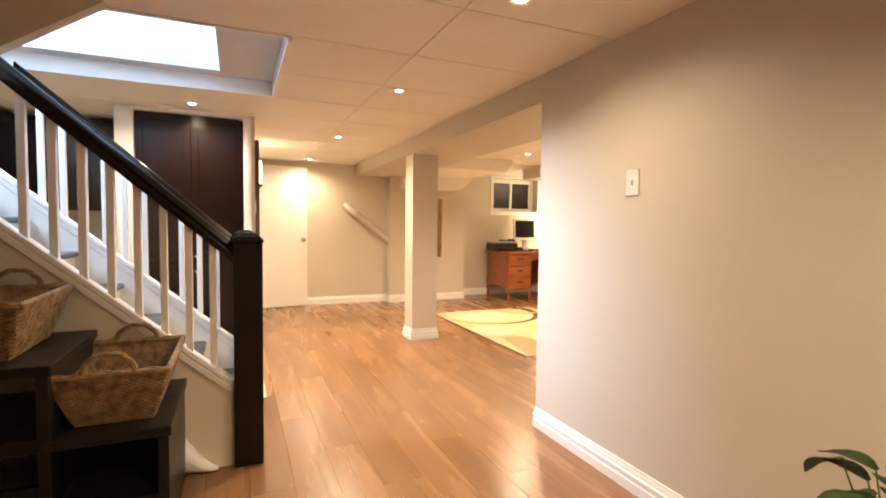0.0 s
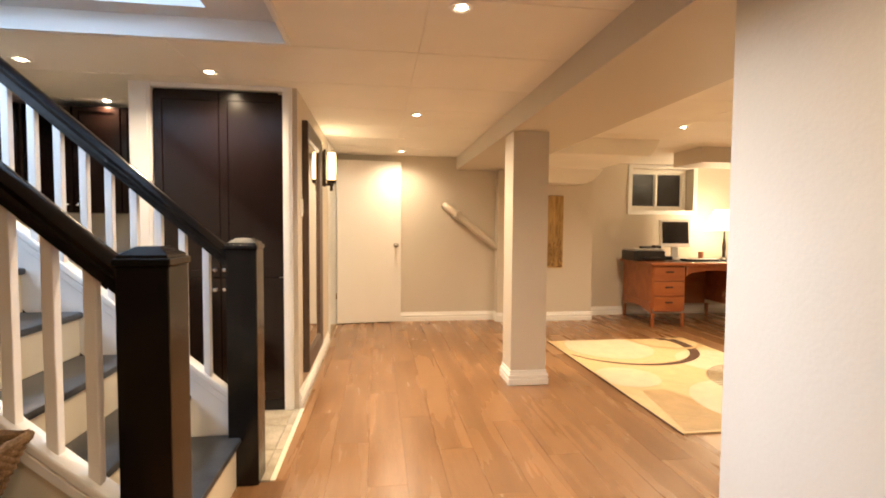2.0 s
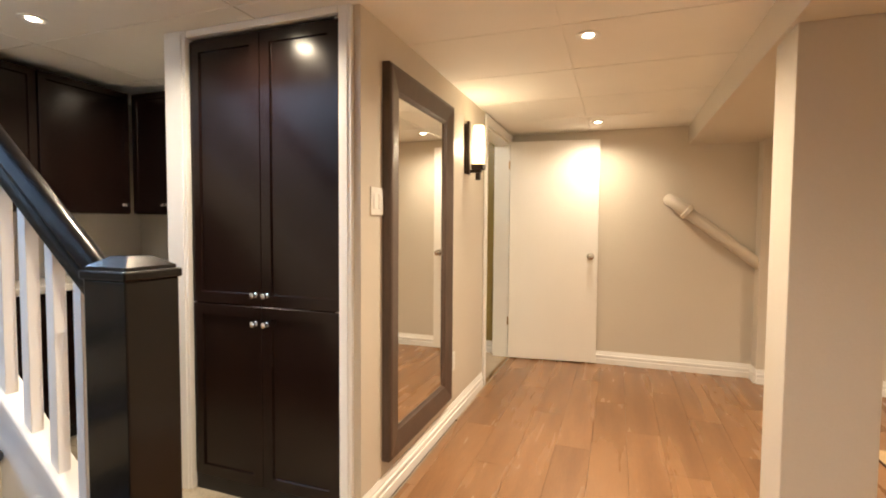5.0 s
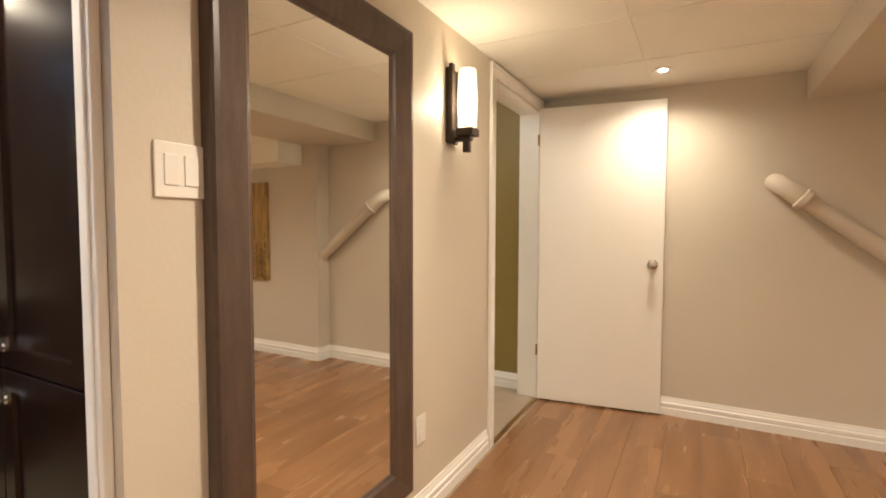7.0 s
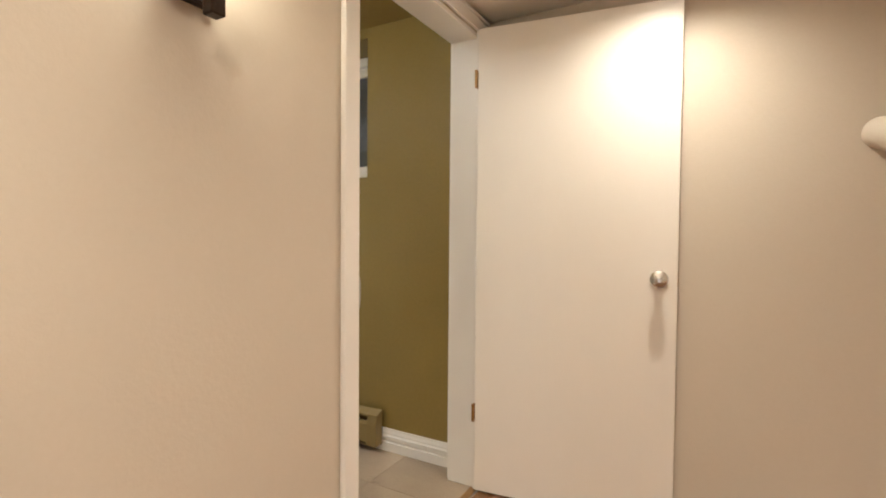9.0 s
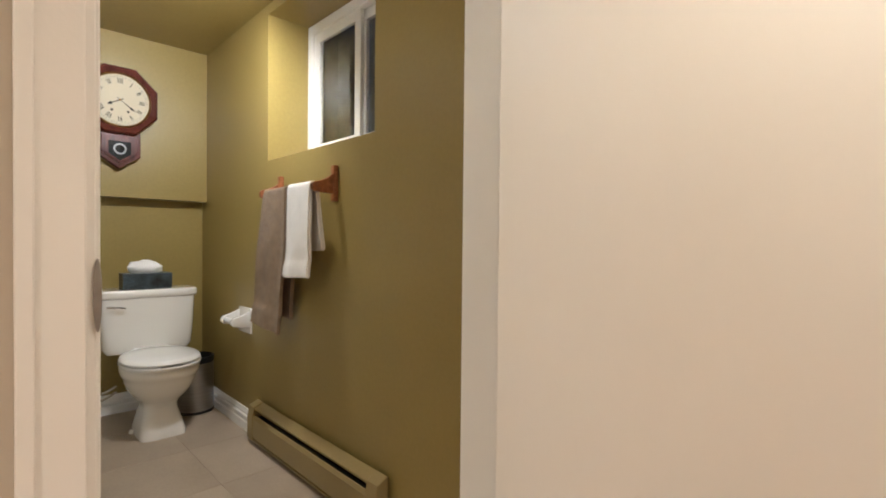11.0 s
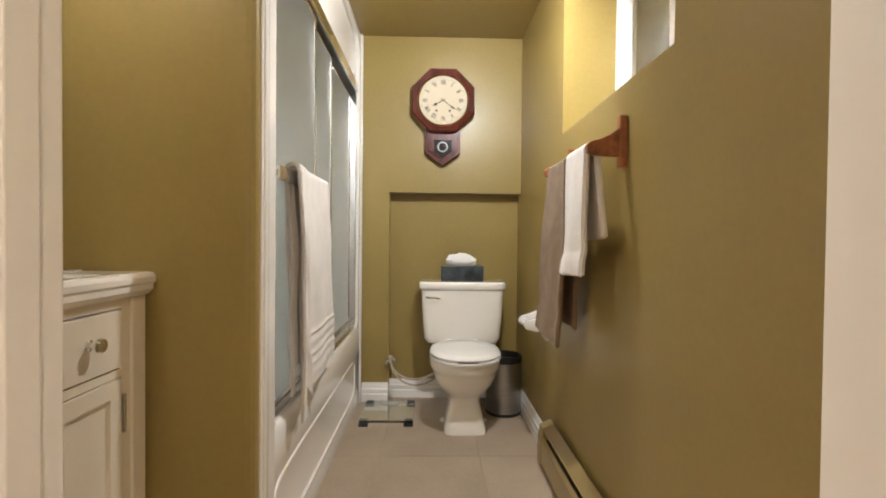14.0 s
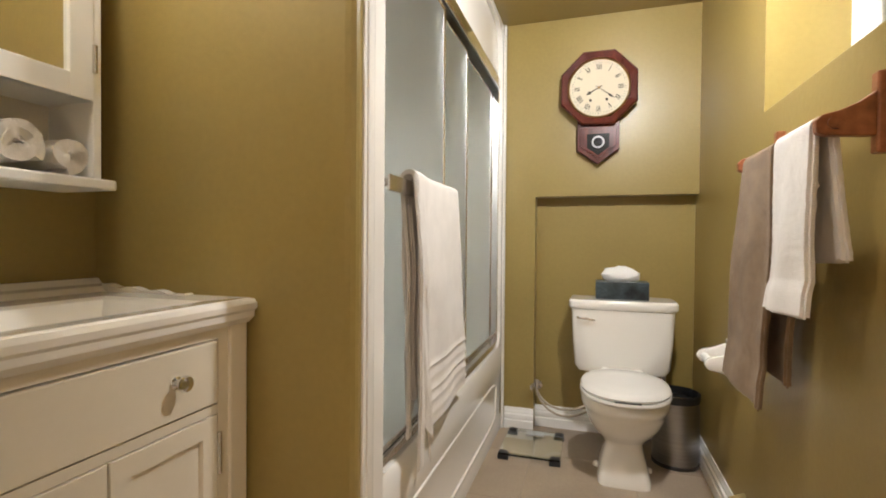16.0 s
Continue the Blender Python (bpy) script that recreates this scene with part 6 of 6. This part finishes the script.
def mirror_cabinet():
    x0, x1, yb, yf = -0.492, 0.05, 5.4525, 5.60
    th = thing("mirror_cabinet", "white wall cabinet with a mirror door over an open shelf", "cabinet", (-0.26, 5.5, 1.17))
    part("ledge", prism([(x0 - 0.018, yb), (x1 + 0.03, yb), (x1 + 0.03, yf + 0.02), (x1 + 0.02, yf + 0.03), (x0 - 0.010, yf + 0.03), (x0 - 0.018, yf + 0.022)], "z", 1.147, 1.169, 0.004), paint_white, th)
    for a in (x0, x1 - 0.018):
        part("side", box(a, a + 0.018, yb, yf, 1.170, 2.02, 0.002), paint_white, th)
    part("back", box(x0 + 0.018, x1 - 0.018, yb, yb + 0.008, 1.170, 2.02), paint_cream, th)
    part("shelf", box(x0 + 0.018, x1 - 0.018, yb + 0.008, yf - 0.002, 1.338, 1.356), paint_white, th)
    part("top", box(x0 - 0.02, x1 + 0.02, yb, yf + 0.03, 2.02, 2.042, 0.004), paint_white, th)
    d0, d1, r = x0 + 0.0195, x1 - 0.0195, 0.05
    door = part("door", boxes([(d0, d0 + r, yf - 0.016, yf + 0.004, 1.338, 2.018), (d1 - r, d1, yf - 0.016, yf + 0.004, 1.338, 2.018), (d0 + r, d1 - r, yf - 0.016, yf + 0.004, 1.338, 1.338 + r),
                               (d0 + r, d1 - r, yf - 0.016, yf + 0.004, 2.018 - r, 2.018)], 0.002), paint_white, th, "white framed door")
    part("mirror", box(d0 + r - 0.003, d1 - r + 0.003, yf - 0.012, yf - 0.006, 1.383, 1.971), mirror_glass, door, "clear mirror glass")
    part("hinge", lathe([(0.005, 1.40), (0.005, 1.46)], (d0 - 0.001, yf + 0.006, 0), "z", 10), nickel, door)
    for k, (x, r0) in enumerate(((-0.335, 0.052), (-0.430, 0.042))):
        t = thing("rolled_towel", "white hand towel rolled up on the open shelf", "towel", (x, 5.53, 1.170), "rolled towels on the shelf")
        bm = bmesh.new()
        turns, n = 2.6, 90
        pts = []
        for i in range(n + 1):
            f = i / n
            a = f * turns * 2 * math.pi + k
            rr = 0.008 + (r0 - 0.008) * f
            pts.append((x + rr * math.cos(a), 1.1705 + r0 + 0.002 + rr * 0.96 * math.sin(a)))
        rows = []
        for i, (px, pz) in enumerate(pts):
            wob = 0.004 * math.sin(i * 0.35)
            rows.append([bm.verts.new((px, yy, pz)) for yy in (5.468, 5.53, 5.585 + wob, 5.592 + wob)])
        for q, w in zip(rows, rows[1:]):
            for j in range(3):
                bm.faces.new((q[j], q[j + 1], w[j + 1], w[j]))
        bmesh.ops.recalc_face_normals(bm, faces=bm.faces[:])
        bmesh.ops.solidify(bm, geom=bm.faces[:], thickness=0.0165)
        part("roll", bm, towel_white, t, smooth=True)


vanity()
basin()
mirror_cabinet()


def ceiling_spots():
    """One swivelling spot head by the window, and a round light over the vanity."""
    x, y = -0.95, 6.875
    th = thing("ceiling_spot", "nickel ceiling spotlight, lit, by the bathroom window", "ceiling light", (x, y, BATH_CEIL))
    part("canopy", lathe([(0.045, 0.0), (0.045, -0.008), (0.02, -0.016)], (x, y, BATH_CEIL - 0.0005), "z", 28), nickel, th, smooth=True)
    part("stem", tube([(x, y, BATH_CEIL - 0.015), (x, y, BATH_CEIL - 0.075)], 0.007, 10), nickel, th, smooth=True)
    m = look((x + 0.03, y + 0.012, BATH_CEIL - 0.125), (-2.2, 6.45, 1.1))
    head = part("spot_head", moved(lathe([(0.018, 0.05), (0.034, 0.035), (0.038, -0.03), (0.034, -0.03), (0.03, 0.02)], (0, 0, 0), "z", 28), m), nickel, th, "nickel spot head", True)
    part("bulb", moved(lathe([(0.012, 0.01), (0.029, -0.018), (0.01, -0.024)], (0, 0, 0), "z", 20), m), bulb_glow, head, "glowing bulb", True)
    th = thing("vanity_light", "round lit ceiling light over the vanity", "ceiling light", (-0.2, 5.8, BATH_CEIL))
    part("base", lathe([(0.09, 0.0), (0.09, -0.02), (0.07, -0.025)], (-0.2, 5.8, BATH_CEIL - 0.001), "z", 28), nickel, th, smooth=True)
    part("globe", lathe([(0.075, -0.026), (0.08, -0.05), (0.06, -0.075), (0.02, -0.088)], (-0.2, 5.8, BATH_CEIL), "z", 28), bulb_glow, th, "glowing glass", True)


ceiling_spots()


# ---- floor pieces ----
def floor_boards():
    """Laminate boards along the hall, staggered; ends cut at the walls."""
    floor = tagged(new("floor"), "honey brown laminate floor boards", "floor", kind="structure")
    width, length, shared = 0.192, 1.28, {}
    x, row = -2.8 + 0.024, 0
    while x < 6.12:
        y = -2.4 - (row * 0.47) % length
        while y < 7.34:
            x1, y0, y1 = min(x + width, 6.12), max(y, -2.4), min(y + length, 7.34)
            y += length
            if x < 0.238 and y1 > 3.33:
                cuts = [(x, x1, y0, 3.33), (max(x, 0.238), x1, max(y0, 3.33), y1)]
            else:
                cuts = [(x, x1, y0, y1)]
            for xa, xb, ya, yb in cuts:
                if xb - xa < 0.012 or yb - ya < 0.02:
                    continue
                key = (round(xb - xa, 3), round(yb - ya, 3))
                if key not in shared:
                    bm = box(0, key[0] - 0.0012, 0, key[1] - 0.0012, -0.012, 0)
                    me = bpy.data.meshes.new("board")
                    bm.to_mesh(me)
                    bm.free()
                    me.materials.append(laminate)
                    shared[key] = me
                ob = new("board", shared[key])
                ob.location = (xa, ya, 0)
                ob.parent = floor
        x += width
        row += 1


def tiled(name, label, x0, x1, y0, y1, size, gap, material, joint, z=0.0, skip=None):
    floor = tagged(link_mesh(name, box(x0, x1, y0, y1, z - 0.013, z - 0.004), joint), label, "floor", kind="structure")
    shared = {}
    nx, ny = math.ceil((x1 - x0) / size), math.ceil((y1 - y0) / size)
    for i in range(nx):
        for j in range(ny):
            a, b = x0 + i * size, min(x0 + (i + 1) * size, x1)
            c, d = y0 + j * size, min(y0 + (j + 1) * size, y1)
            key = (round(b - a, 3), round(d - c, 3))
            if min(key) < 0.03:
                continue
            if key not in shared:
                bm = box(gap / 2, key[0] - gap / 2, gap / 2, key[1] - gap / 2, -0.01, 0, 0.0015, seg=1)
                me = bpy.data.meshes.new("tile")
                bm.to_mesh(me)
                bm.free()
                me.materials.append(material)
                shared[key] = me
            ob = new("tile", shared[key])
            ob.location = (a, c, z)
            ob.parent = floor


floor_boards()
tiled("floor_kitchen", "tan stone kitchen floor tiles with pale joints", -2.8, 0.215, 3.34, 5.30, 0.33, 0.006, stone_tile, grout)
tiled("floor_bath", "beige stone-look bathroom floor tiles", -2.53, HX + 0.033, 5.452, BACK, 0.46, 0.0010, bath_tile, bath_grout)
structure("trim_floor", boxes([(0.215, 0.24, 3.33, 4.25, -0.01, 0.006)], 0.002), paint_cream, "pale floor strip between boards and tiles")
